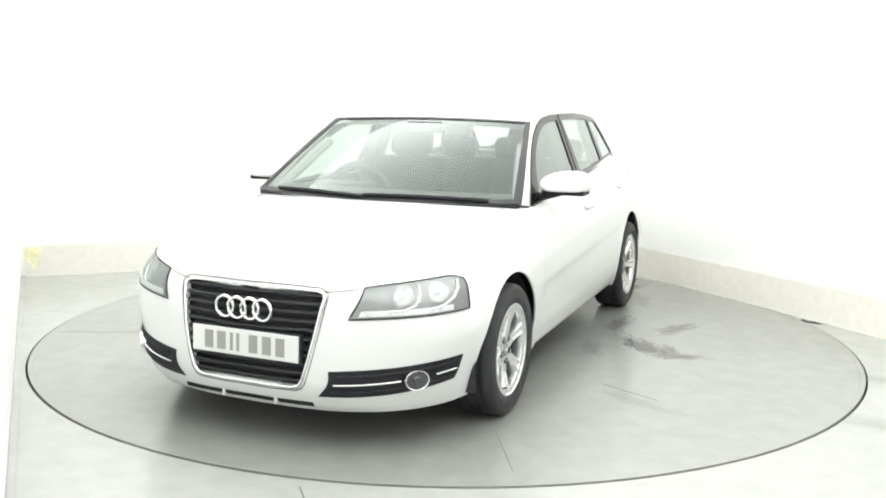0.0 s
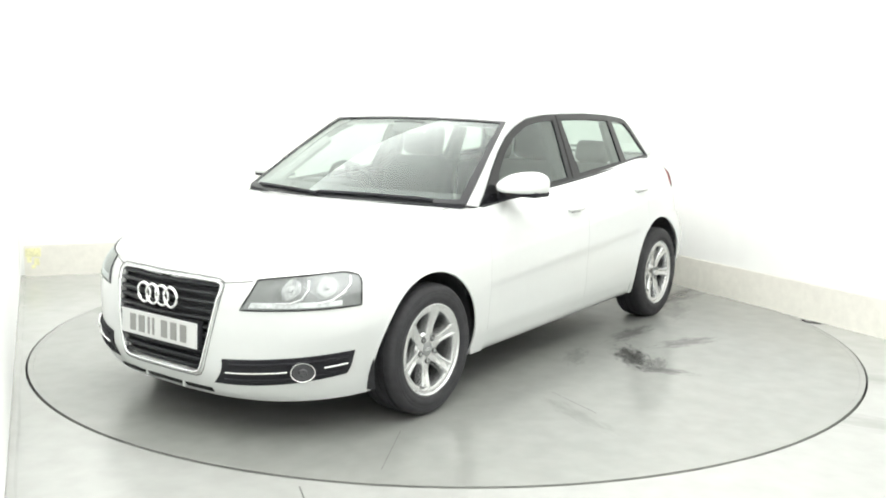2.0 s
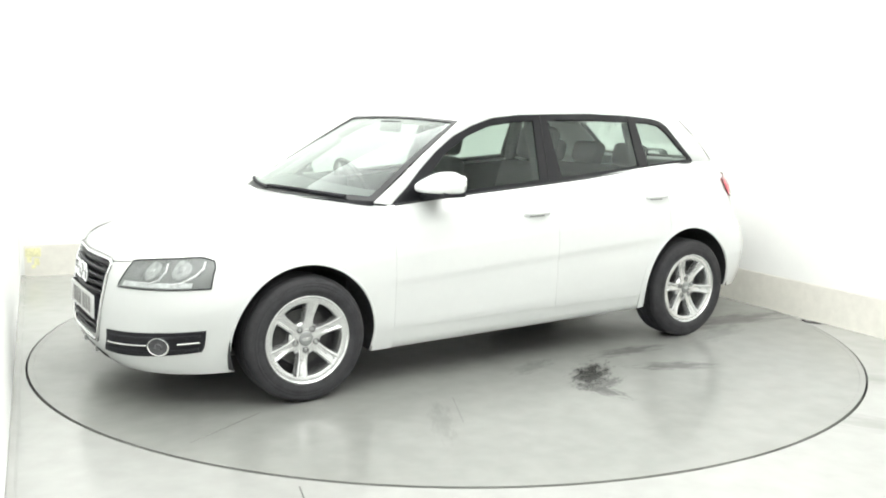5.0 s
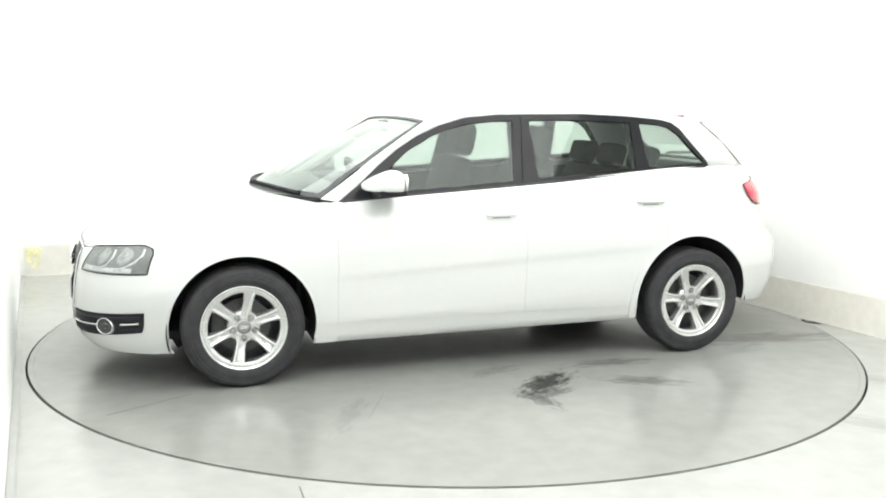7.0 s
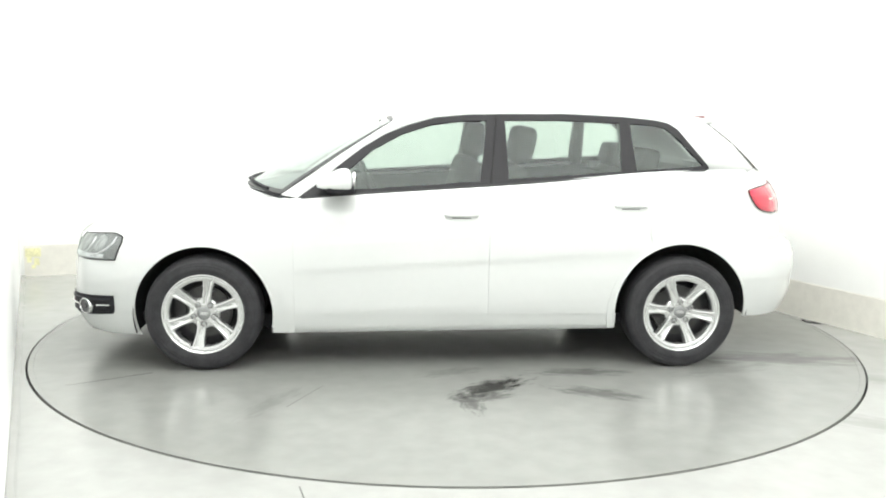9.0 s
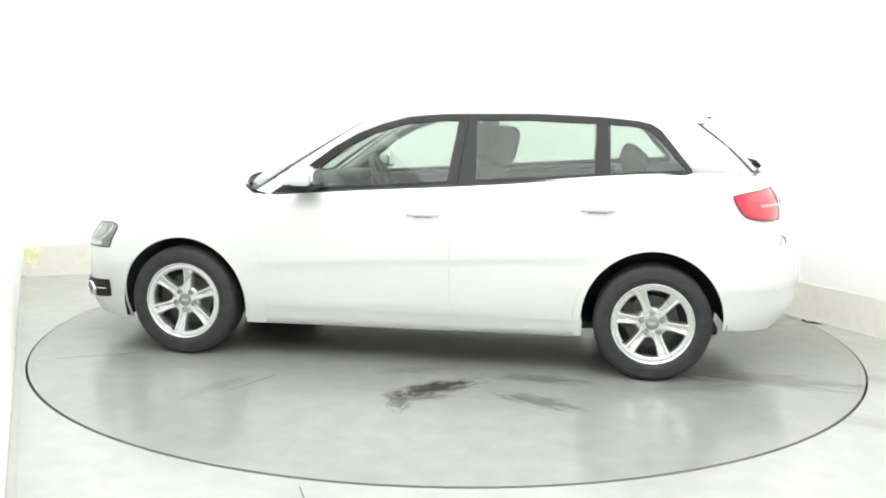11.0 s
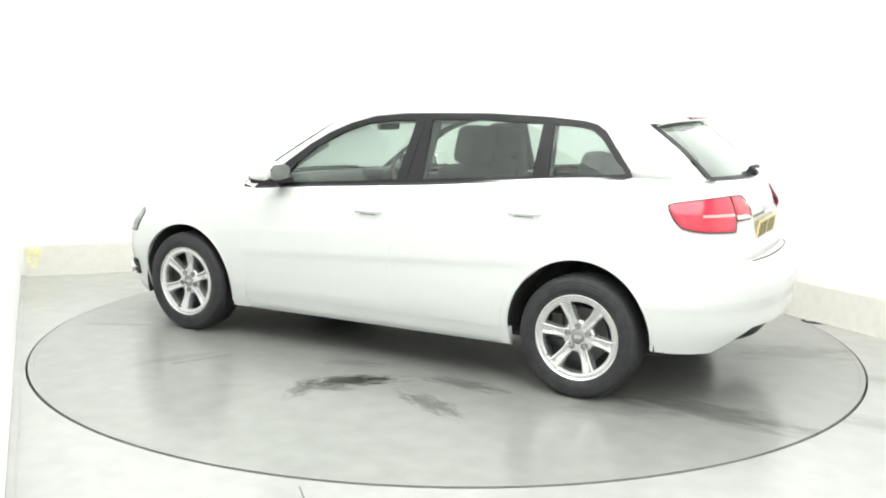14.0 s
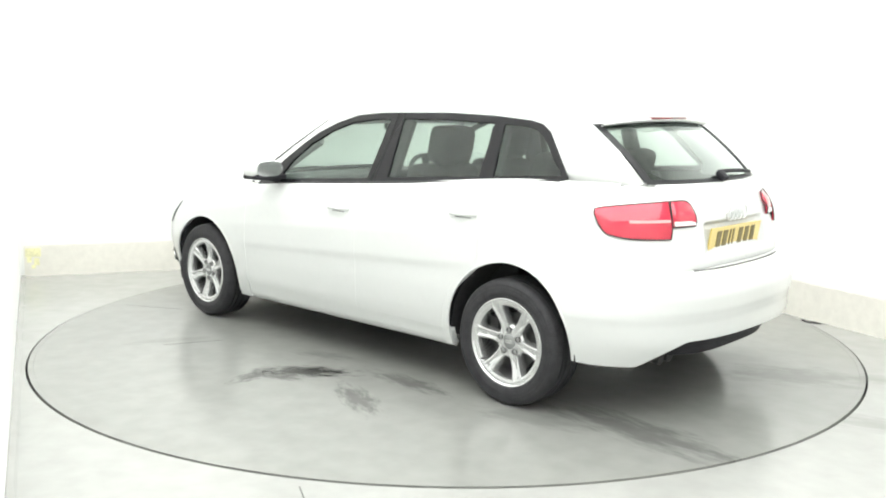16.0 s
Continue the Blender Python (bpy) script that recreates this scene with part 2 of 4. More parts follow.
CLOTH = material("charcoal seat cloth", (0.024, 0.025, 0.027), rough=0.9, vary=0.2, size=50, bump=0.3, bump_size=800)
CABIN = material("dark cabin plastic", (0.038, 0.040, 0.042), rough=0.6, vary=0.12, size=20, bump=0.2, bump_size=500)
HEADLINER = material("grey headliner", (0.36, 0.37, 0.36), rough=0.95, vary=0.05, size=30)
GLASS = pane_material("green tinted glass", (0.67, 0.75, 0.70), gloss=1.3)
SCREEN = pane_material("windscreen glass", (0.66, 0.73, 0.69), gloss=1.12, rough=0.04)
REAR_GLASS = pane_material("rear window glass", (0.70, 0.77, 0.73), gloss=1.9, rough=0.06)
CLEAR = pane_material("clear lamp cover", (0.90, 0.91, 0.91), gloss=0.6)
LAMP_GREY = material("lamp housing grey", (0.26, 0.265, 0.265), rough=0.30, metal=0.5, vary=0.3, size=14)
REFLECTOR = material("lamp reflector", (0.74, 0.75, 0.76), rough=0.28, metal=0.85, vary=0.3, size=45)
BOWL = material("dull lamp bowl", (0.40, 0.41, 0.41), rough=0.42, metal=0.45, vary=0.45, size=30)
RED = material("red tail lamp plastic", (0.60, 0.015, 0.052), rough=0.12, coat=1.0, vary=0.15, size=14)
DEEP_RED = material("deep red brake lamp", (0.16, 0.008, 0.014), rough=0.2, coat=0.6)
RED_LIGHT = material("pale lamp strip", (0.72, 0.42, 0.42), rough=0.15, coat=0.8)
PLATE_W = material("white number plate", (0.72, 0.73, 0.72), rough=0.35, coat=0.6)
PLATE_Y = material("yellow number plate", (0.76, 0.60, 0.20), rough=0.35, coat=0.6)
PLATE_INK_F = material("grey plate bars", (0.30, 0.30, 0.29), rough=0.5)
PLATE_INK_R = material("dark plate bars", (0.20, 0.16, 0.06), rough=0.5)
BADGE = material("pale badge metal", (0.80, 0.81, 0.81), rough=0.35, metal=0.8)
HUB_GREY = material("satin grey hub cap", (0.30, 0.31, 0.31), rough=0.4, metal=0.6, vary=0.15, size=60)


# ---------------------------------------------------------------- car: shape functions (x forward, y to its left, z up)
def curve(x, pts):
    """Smooth curve through points of rising x."""
    if x <= pts[0][0]:
        return pts[0][1]
    if x >= pts[-1][0]:
        return pts[-1][1]
    i = max(k for k in range(len(pts) - 1) if pts[k][0] <= x)
    (x0, y0), (x1, y1) = pts[i], pts[i + 1]
    s = (y1 - y0) / (x1 - x0)
    sl = (y0 - pts[i - 1][1]) / (x0 - pts[i - 1][0]) if i > 0 else s
    sr = (pts[i + 2][1] - y1) / (pts[i + 2][0] - x1) if i + 2 < len(pts) else s
    m0 = 0 if sl * s <= 0 else 2 * sl * s / (sl + s)
    m1 = 0 if sr * s <= 0 else 2 * sr * s / (sr + s)
    h, t = x1 - x0, (x - x0) / (x1 - x0)
    return (2 * t**3 - 3 * t**2 + 1) * y0 + (t**3 - 2 * t**2 + t) * h * m0 + (3 * t**2 - 2 * t**3) * y1 + (t**3 - t**2) * h * m1


def lerp(a, b, t):
    return a + (b - a) * t


def z_top(x):
    return curve(x, [(-2.2, 1.080), (-1.46, 1.078), (-0.34, 0.998), (0.45, 0.945), (0.79, 0.918), (1.1, 0.880), (1.4, 0.826), (1.7, 0.748), (1.9, 0.706), (2.13, 0.678)])


def y_top(x):
    return curve(x, [(-2.2, 0.702), (-1.46, 0.720), (-0.34, 0.756), (0.79, 0.792), (1.1, 0.797), (1.7, 0.784), (2.13, 0.792)])


def w_max(z):
    return curve(z, [(0.14, 0.815), (0.25, 0.850), (0.35, 0.872), (0.55, 0.888), (0.75, 0.884), (1.0, 0.862)])


def nose(z):
    return curve(z, [(0.14, 2.035), (0.20, 2.092), (0.26, 2.116), (0.30, 2.122), (0.45, 2.130), (0.58, 2.115), (0.64, 2.095), (0.68, 2.070)])


def tail(z, bumper):
    if bumper:
        return curve(z, [(0.22, -2.04), (0.32, -2.09), (0.39, -2.121), (0.42, -2.124), (0.46, -2.124), (0.50, -2.131), (0.53, -2.137), (0.58, -2.138), (0.645, -2.12), (0.68, -2.085), (0.695, -2.05)])
    return curve(z, [(0.72, -2.015), (0.85, -1.995), (0.95, -1.965), (1.02, -1.935), (1.08, -1.895)])


def flank(x, z):
    """Half width before the ends are rounded off."""
    slim = 0.045 * max(0, (-0.3 - x) / 1.16) ** 2 * max(0, min(1, (z - 0.5) / 0.4))
    ends = max(0.0, min(1.0, (0.92 - x) / 0.18)) * max(0.0, min(1.0, (x + 1.12) / 0.22))
    below = 0.545 + 0.055 * (0.8 - x) - z
    slim += 0.007 * ends * curve(below, [(-0.05, 0), (-0.012, 0.04), (0.035, 0.85), (0.07, 1.0), (0.13, 0.75), (0.24, 0.0)])
    g = curve(z_top(x) - z, [(0, 0), (0.03, 0.36), (0.07, 0.66), (0.14, 0.89), (0.25, 1.0)])
    return y_top(x) + (w_max(z) - y_top(x)) * g - slim


def front_bend(z):
    """How the nose is rounded in plan: blunt low down, rounder at the lamps."""
    t = max(0.0, min(1.0, (z - 0.27) / 0.25))
    t = t * t * (3 - 2 * t)
    return lerp(3.1, 5.0, t), lerp(0.345, 0.58, t)


def rear_bend(bumper):
    return (4.2, 0.42) if bumper else (4.0, 0.32)


def side_y(x, z, bumper=True):
    w = flank(x, z)
    if x > 1.2:
        n, k = front_bend(z)
        u = min(1, (x - 1.2) / (nose(z) - 1.2))
        return w * (1 - u**n) ** k
    if x < -1.2:
        n, k = rear_bend(bumper)
        u = min(1, (-1.2 - x) / (-1.2 - tail(z, bumper)))
        return w * (1 - u**n) ** k
    return w


def front_pt(f, z, out=0.0):
    """On the nose: f = 0 at the side, 1 at the middle of the front."""
    n, k = front_bend(z)
    p = math.pi / 2 * f
    x = 1.2 + (nose(z) - 1.2) * math.sin(p) ** (2 / n)
    y = flank(x, z) * (max(0.0, math.cos(p)) ** 2) ** k
    return Vector((x, y, z)) + Vector((math.sin(p), math.cos(p), 0)) * out


def front_f_of_x(x, z):
    return math.asin(min(1, max(0, (x - 1.2) / (nose(z) - 1.2)) ** (front_bend(z)[0] / 2))) / (math.pi / 2)


def front_f_of_y(y, z):
    return math.acos(min(1, (y / 0.87) ** (0.5 / front_bend(z)[1]))) / (math.pi / 2)


def rear_pt(f, z, bumper, out=0.0):
    n, k = rear_bend(bumper)
    p = math.pi / 2 * f
    x = -1.2 + (tail(z, bumper) + 1.2) * math.sin(p) ** (2 / n)
    y = flank(x, z) * (max(0.0, math.cos(p)) ** 2) ** k
    return Vector((x, y, z)) + Vector((-math.sin(p), math.cos(p), 0)) * out


def rear_f_of_x(x, z, bumper):
    return math.asin(min(1, max(0, (-1.2 - x) / (-1.2 - tail(z, bumper))) ** (rear_bend(bumper)[0] / 2))) / (math.pi / 2)


def rear_f_of_y(y, z):
    return math.acos(min(1, (y / flank(-1.9, z)) ** (0.5 / rear_bend(False)[1]))) / (math.pi / 2)


def grid(bm, rows):
    vs = [[bm.verts.new(p) for p in r] for r in rows]
    for a, b in zip(vs, vs[1:]):
        for i in range(len(a) - 1):
            bm.faces.new((a[i], a[i + 1], b[i + 1], b[i]))
    return bm


def mirror_y(p):
    return Vector((p[0], -p[1], p[2]))


def panel(name, bm, mat, parent, label="", thick=0.010):
    """A sheet part with real thickness on its inner side."""
    bmesh.ops.remove_doubles(bm, verts=bm.verts, dist=1e-5)
    bmesh.ops.recalc_face_normals(bm, faces=bm.faces)
    d = sum((f.normal.dot(f.calc_center_median() - Vector((0, 0, 0.7))) * f.calc_area() for f in bm.faces))
    if d < 0:
        bmesh.ops.reverse_faces(bm, faces=bm.faces)
    for e in bm.edges:
        if e.is_boundary:
            e.smooth = False
    me = bpy.data.meshes.new(name)
    bm.to_mesh(me)
    bm.free()
    me.materials.append(mat)
    for p in me.polygons:
        p.use_smooth = True
    ob = new(name, me)
    ob.parent = parent
    if label:
        ob["label"] = label
    if thick:
        mod = ob.modifiers.new("thickness", "SOLIDIFY")
        mod.thickness, mod.offset = thick, -1.0
    return ob


def cut_arch(bm, cx, cz, r):
    """Opens a wheel arch and draws its rim onto a true circle."""
    gone = [f for f in bm.faces if math.hypot(f.calc_center_median().x - cx, f.calc_center_median().z - cz) < r]
    bmesh.ops.delete(bm, geom=gone, context="FACES")
    for v in bm.verts:
        d = Vector((v.co.x - cx, 0, v.co.z - cz))
        if d.length < r + 0.013 and v.is_boundary and d.length > 0.1:
            e = d.normalized() * r
            x, z = cx + e.x, cz + e.z
            if z > 0.16:
                v.co.x, v.co.z = x, z
    return bm


def tube(bm, pts, r, closed=False, sides=8):
    """A round bar along points."""
    n = len(pts)
    rings = []
    for i, p in enumerate(pts):
        a = pts[(i - 1) % n] if closed or i > 0 else p
        b = pts[(i + 1) % n] if closed or i < n - 1 else p
        d = (Vector(b) - Vector(a)).normalized()
        s = d.cross(Vector((0, 0, 1)))
        if s.length < 0.1:
            s = d.cross(Vector((1, 0, 0)))
        s.normalize()
        t = d.cross(s)
        rings.append([bm.verts.new(Vector(p) + (s * math.cos(q) + t * math.sin(q)) * r) for q in (2 * math.pi * k / sides for k in range(sides))])
    for i in range(n if closed else n - 1):
        a, b = rings[i], rings[(i + 1) % n]
        for k in range(sides):
            bm.faces.new((a[k], a[(k + 1) % sides], b[(k + 1) % sides], b[k]))
    if not closed:
        bm.faces.new(rings[0][::-1])
        bm.faces.new(rings[-1])
    return bm


def lathe(bm, profile, steps=64, m=None):
    """Turns (radius, y) pairs round the y axis."""
    rings = []
    for r, y in profile:
        rings.append([bm.verts.new((r * math.cos(a), y, r * math.sin(a))) for a in (2 * math.pi * k / steps for k in range(steps))])
    for a, b in zip(rings, rings[1:]):
        for k in range(steps):
            bm.faces.new((a[k], a[(k + 1) % steps], b[(k + 1) % steps], b[k]))
    if m:
        bmesh.ops.transform(bm, matrix=m, verts=bm.verts)
    return bm


def mirrored(ob, label=""):
    """The same part on the other side of the car."""
    me = ob.data.copy()
    for v in me.vertices:
        v.co.y = -v.co.y
    me.flip_normals()
    o = new(ob.name.split(".")[0], me)
    o.parent = ob.parent
    if "label" in ob:
        o["label"] = ob["label"]
    for mod in ob.modifiers:
        n = o.modifiers.new(mod.name, mod.type)
        n.thickness, n.offset = mod.thickness, mod.offset
    return o


car = tagged(new("car"), "white five-door hatchback with black window surrounds, parked on the turntable", "car")
AXLE, HUB_Z, ARCH_R = 1.289, 0.306, 0.374


# ---------------------------------------------------------------- car: lower body
def span(a, b, n):
    return [lerp(a, b, i / (n - 1)) for i in range(n)]


def wing_low(x):
    return 0.195 if x < AXLE else 0.178


bm = bmesh.new()
grid(bm, [[Vector((x, side_y(x, lerp(wing_low(x), z_top(x), v)), lerp(wing_low(x), z_top(x), v))) for x in span(0.8160, 1.7003, 76)] for v in span(0, 1, 64)])
cut_arch(bm, AXLE, 0.304, 0.366)
fender = panel("front_wing", bm, PAINT, car)
mirrored(fender)

bm = bmesh.new()
grid(bm, [[Vector((x, side_y(x, lerp(0.303, z_top(x), v)), lerp(0.303, z_top(x), v))) for x in span(-0.2195, 0.8152, 40)] for v in span(0, 1, 72)])
door_f = panel("front_door", bm, PAINT, car)
door_f2 = mirrored(door_f)


def door_end(z):
    low = -AXLE + math.sqrt(max(0.0, 0.415**2 - (min(z, 0.7) - HUB_Z) ** 2))
    return lerp(low, -1.095, max(0, min(1, (z - 0.52) / 0.2)) ** 1.5)


bm = bmesh.new()
rows = []
for v in span(0, 1, 72):
    rows.append([Vector((x, side_y(x, lerp(0.303, z_top(x), v)), lerp(0.303, z_top(x), v))) for x in (lerp(-0.2205, door_end(lerp(0.303, 1.04, v)), s) for s in span(0, 1, 36))])
grid(bm, rows)
door_r = panel("rear_door", bm, PAINT, car)
door_r2 = mirrored(door_r)

def quarter_low(x):
    return lerp(0.22, 0.283, max(0, min(1, (-1.19 - x) / 0.19)))


bm = bmesh.new()
rows = []
for v in span(0, 1, 110):
    rows.append([Vector((x, side_y(x, lerp(quarter_low(x), z_top(x), v), lerp(quarter_low(x), z_top(x), v) < 0.694), lerp(quarter_low(x), z_top(x), v))) for x in (lerp(door_end(lerp(0.22, 1.04, v)) - 0.0014, -1.7104, s) for s in span(0, 1, 110))])
grid(bm, rows)
cut_arch(bm, -1.282, 0.322, 0.369)
mirrored(panel("rear_quarter_panel", bm, PAINT, car))

# painted body behind the door gaps
for x0, x1, zt in ((0.79, 0.84, 0.02), (-0.245, -0.195, 0.02)):
    bm = bmesh.new()
    grid(bm, [[Vector((x, side_y(x, lerp(0.25, z_top(x) - zt, v)) - 0.0135, lerp(0.25, z_top(x) - zt, v))) for x in span(x0, x1, 4)] for v in span(0, 1, 24)])
    mirrored(panel("door_jamb", bm, PAINT, car, thick=0.006))
bm = bmesh.new()
grid(bm, [[Vector((x, side_y(x, z) - 0.0135, z)) for z in (0.285, 0.30, 0.32)] for x in span(-0.90, 0.83, 40)])
mirrored(panel("door_jamb", bm, PAINT, car, thick=0.006))
bm = bmesh.new()
grid(bm, [[Vector((x + dx, side_y(x + dx, z) - 0.0135, z)) for dx in (-0.03, 0.0, 0.03)] for x, z in ((door_end(lerp(0.303, 1.04, v)), lerp(0.303, z_top(door_end(lerp(0.303, 1.04, v))) - 0.02, v)) for v in span(0.12, 1, 40))])
mirrored(panel("door_jamb", bm, PAINT, car, thick=0.006))

bm = bmesh.new()
grid(bm, [[Vector((x, side_y(x, z) - 0.004 - 0.02 * max(0, (0.215 - z) / 0.03), z)) for x in span(-0.925, 0.8185, 40)] for z in (0.185 + 0.006, 0.2, 0.215, 0.24, 0.27, 0.3022)])
for v in bm.verts:
    v.co.z += 0.018 * (0.82 - v.co.x) / 1.75 * (0.30 - v.co.z) / 0.11
mirrored(panel("sill", bm, PAINT, car, thick=0.03))

# front bumper with the nose up to the bonnet's edge; the grille's opening is cut out of it
GRILLE = [(0.340, 0.668), (0.333, 0.60), (0.312, 0.48), (0.286, 0.37), (0.262, 0.30)]


def grille_half(z):
    return curve(z, [(p[1], p[0]) for p in GRILLE[::-1]])


def bumper_rows():
    rows = []
    for v in span(0, 1, 90):
        half = []
        for q in span(0, 1, 120):
            xr = front_pt(lerp(front_f_of_x(1.7, 0.5), 1, q), 0.5).x
            lo = 0.176 - 0.014 * q
            z = lerp(lo, z_top(xr), v)
            f0 = front_f_of_x(1.7, z)
            half.append(front_pt(lerp(f0, 1, q), z))
        rows.append(half + [mirror_y(p) for p in half[-2::-1]])
    return rows


bm = bmesh.new()
BUMPER = bumper_rows()
grid(bm, BUMPER)
gone = [f for f in bm.faces if f.calc_center_median().x > 1.9 and 0.276 < f.calc_center_median().z < 0.664 and abs(f.calc_center_median().y) < grille_half(f.calc_center_median().z) - 0.001]
bmesh.ops.delete(bm, geom=gone, context="FACES")
panel("front_bumper", bm, PAINT, car, thick=0.02)

# rear bumper and tailgate
def rear_rows(bumper, n=40):
    rows = []
    for v in span(0, 1, n):
        half = []
        for q in span(0, 1, 48):
            y = rear_pt(lerp(rear_f_of_x(-1.71, 0.5, True), 1, q), 0.5, True).y
            lo = 0.392 - 0.112 * max(0, min(1, (y - 0.53) / 0.21)) ** 1.25 if bumper else (0.697 if y < 0.40 else 0.6938)
            z = lerp(lo, 0.694 if bumper else 1.062, v)
            half.append(rear_pt(lerp(rear_f_of_x(-1.71, z, bumper), 1, q), z, bumper))
        rows.append(half + [mirror_y(p) for p in half[-2::-1]])
    return rows


bm = bmesh.new()
R_ROWS = rear_rows(True, 60)
ledge = []
for p in R_ROWS[-1]:
    ledge.append(Vector((p.x * 0.94, p.y * 0.94, p.z + 0.002)))
grid(bm, R_ROWS + [ledge])
panel("rear_bumper", bm, PAINT, car, thick=0.02)
bm = bmesh.new()
tube(bm, [p + Vector((-0.001, 0, 0.001)) for p in R_ROWS[-1] if abs(p.y) < 0.44], 0.0032, sides=6)
part("tailgate_gap", bm, DARK_SEAM, car)
bm = bmesh.new()
T_ROWS = rear_rows(False, 56)
for row in T_ROWS:
    for p in row:
        u = max(0.0, min(1.0, (0.305 - abs(p.y)) / 0.025)) * max(0.0, min(1.0, (p.z - 0.738) / 0.02)) * max(0.0, min(1.0, (0.902 - p.z) / 0.02))
        p.x += 0.022 * u
base = [Vector((-1.904 + 0.10 * t * t, 0.53 * t, 1.066 + 0.006 * t * t)) for t in (max(-1, min(1, p.y / 0.58)) for p in T_ROWS[-1])]
mid = [p.lerp(b, 0.5) + Vector((0, 0, 0.006)) for p, b in zip(T_ROWS[-1], base)]
grid(bm, T_ROWS + [mid, base, [b + Vector((0.08, 0, -0.01)) for b in base]])
tailgate = panel("tailgate", bm, PAINT, car, "white tailgate with a sloping rear window above")
bm = bmesh.new()
rows = []
for v in span(0, 1, 8):
    rows.append([Vector((lerp(-2.075, -2.01, v) + 0.24 * (t * t) ** 2, t * 0.60, lerp(0.42, 0.290, v) + 0.01 * t * t)) for t in span(-1, 1, 40)])
grid(bm, rows)
panel("rear_diffuser", bm, PLASTIC, car, "black plastic rear diffuser", thick=0.02)
bm = bmesh.new()
tube(bm, [(-1.75, 0.42, 0.262), (-1.80, 0.42, 0.262), (-1.86, 0.42, 0.255)], 0.03, sides=14)
tube(bm, [(-1.75, 0.34, 0.262), (-1.80, 0.34, 0.262), (-1.86, 0.34, 0.255)], 0.03, sides=14)
part("exhaust_pipe", bm, DARK_STEEL, car)

# bonnet and the tops of the wings
EDGE = [Vector((x, side_y(x, z_top(x)), z_top(x))) for x in span(0.84, 1.69, 18)] + [p for p in BUMPER[-1][:120]]


def bonnet_pt(i, t):
    p = EDGE[i]
    r = (i if i < 18 else 17 + (i - 17) * 0.4) / 65
    k = min(1.0, p.y / 0.55)
    crown = (0.028 + 0.036 * math.sin(math.pi * min(1, r * 1.4) * 0.9)) * k
    x = p.x + 0.30 * max(0, 1 - (p.x - 0.84) / 0.9) ** 1.6 * (1 - t * t)
    return Vector((x, p.y * t, p.z + crown * (1 - abs(t) ** 2.4)))


SEAM = 0.885
N_B = len(EDGE)
bm = bmesh.new()
grid(bm, [[bonnet_pt(i, t) for t in span(-SEAM + 0.005, SEAM - 0.005, 41)] for i in range(N_B)])
panel("bonnet", bm, PAINT, car, "plain white bonnet")
bm = bmesh.new()
grid(bm, [[bonnet_pt(i, t) for t in span(SEAM + 0.003, 1, 8)] for i in range(N_B)])
mirrored(panel("wing_top", bm, PAINT, car))
bm = bmesh.new()
tube(bm, [bonnet_pt(i, SEAM - 0.001) + Vector((0, 0, -0.0015)) for i in range(0, 34)], 0.0026, sides=6)
mirrored(part("bonnet_gap", bm, DARK_SEAM, car))
bm = bmesh.new()
tube(bm, [front_pt(front_f_of_y(y, z), z, 0.0005) for y, z in ((0.345, 0.660), (0.39, 0.664), (0.44, 0.669), (0.50, 0.676))], 0.0022, sides=6)
mirrored(part("bonnet_gap", bm, DARK_SEAM, car))


# rolled lips round the wheel arches
for cx, cz, r, a0, a1 in ((AXLE, 0.304, 0.366, -14, 192), (-1.282, 0.322, 0.369, -12, 185)):
    bm = bmesh.new()
    lip = []
    for a in span(radians(a0), radians(a1), 72):
        x, z = cx + r * math.cos(a), cz + r * math.sin(a)
        lip.append(Vector((x, side_y(x, z) - 0.003, z)))
    tube(bm, lip, 0.0065, sides=8)
    mirrored(part("arch_lip", bm, PAINT, car, angle=80))


# ---------------------------------------------------------------- car: cabin shell
def pane_y(z, x=0.0):
    return 1.184 - 0.43 * z - 0.045 * max(0, (-0.3 - x) / 1.16) ** 2


DLO = [(0.800, 0.915), (0.69, 0.995), (0.58, 1.088), (0.46, 1.178), (0.34, 1.250), (0.21, 1.304), (0.06, 1.346), (-0.13, 1.364), (-0.35, 1.370), (-0.66, 1.374), (-0.98, 1.363), (-1.18, 1.346), (-1.252, 1.330), (-1.305, 1.297), (-1.392, 1.190), (-1.455, 1.112), (-1.467, 1.094), (-1.465, 1.081), (-1.446, 1.0745), (-1.12, 1.052), (-0.80, 1.030), (-0.34, 0.998), (0.12, 0.967), (0.45, 0.944)]
OUTER = [(0.885, 0.774, 0.933), (0.775, 0.747, 1.005), (0.665, 0.717, 1.08), (0.55, 0.684, 1.16), (0.43, 0.652, 1.238), (0.29, 0.614, 1.328), (0.12, 0.595, 1.366), (-0.13, 0.58, 1.386), (-0.35, 0.574, 1.392), (-0.66, 0.57, 1.394), (-0.98, 0.562, 1.384), (-1.25, 0.545, 1.364), (-1.4, 0.528, 1.35), (-1.487, 0.516, 1.339), (-1.652, 0.526, 1.217), (-1.798, 0.526, 1.07)]

bm = bmesh.new()
rows = []
for k in range(len(OUTER)):
    a = Vector((DLO[k][0], pane_y(DLO[k][1], DLO[k][0]) - 0.002, DLO[k][1]))
    b = Vector(OUTER[k])
    bulge = 0.006 + 0.035 * max(0, min(1, (-1.2 - a.x) / 0.2))
    rows.append([a.lerp(b, s) + Vector((-0.5 * (a.x < -1.25), 1, 0.25)).normalized() * bulge * 4 * s * (1 - s) for s in span(0, 1, 7)])
for dz in (0.02, 0.06):
    rows.append([p + Vector((-0.004, -0.012, -dz)) for p in rows[len(OUTER) - 1]])
grid(bm, rows)
mirrored(panel("roof_pillar_frame", bm, PAINT, car))

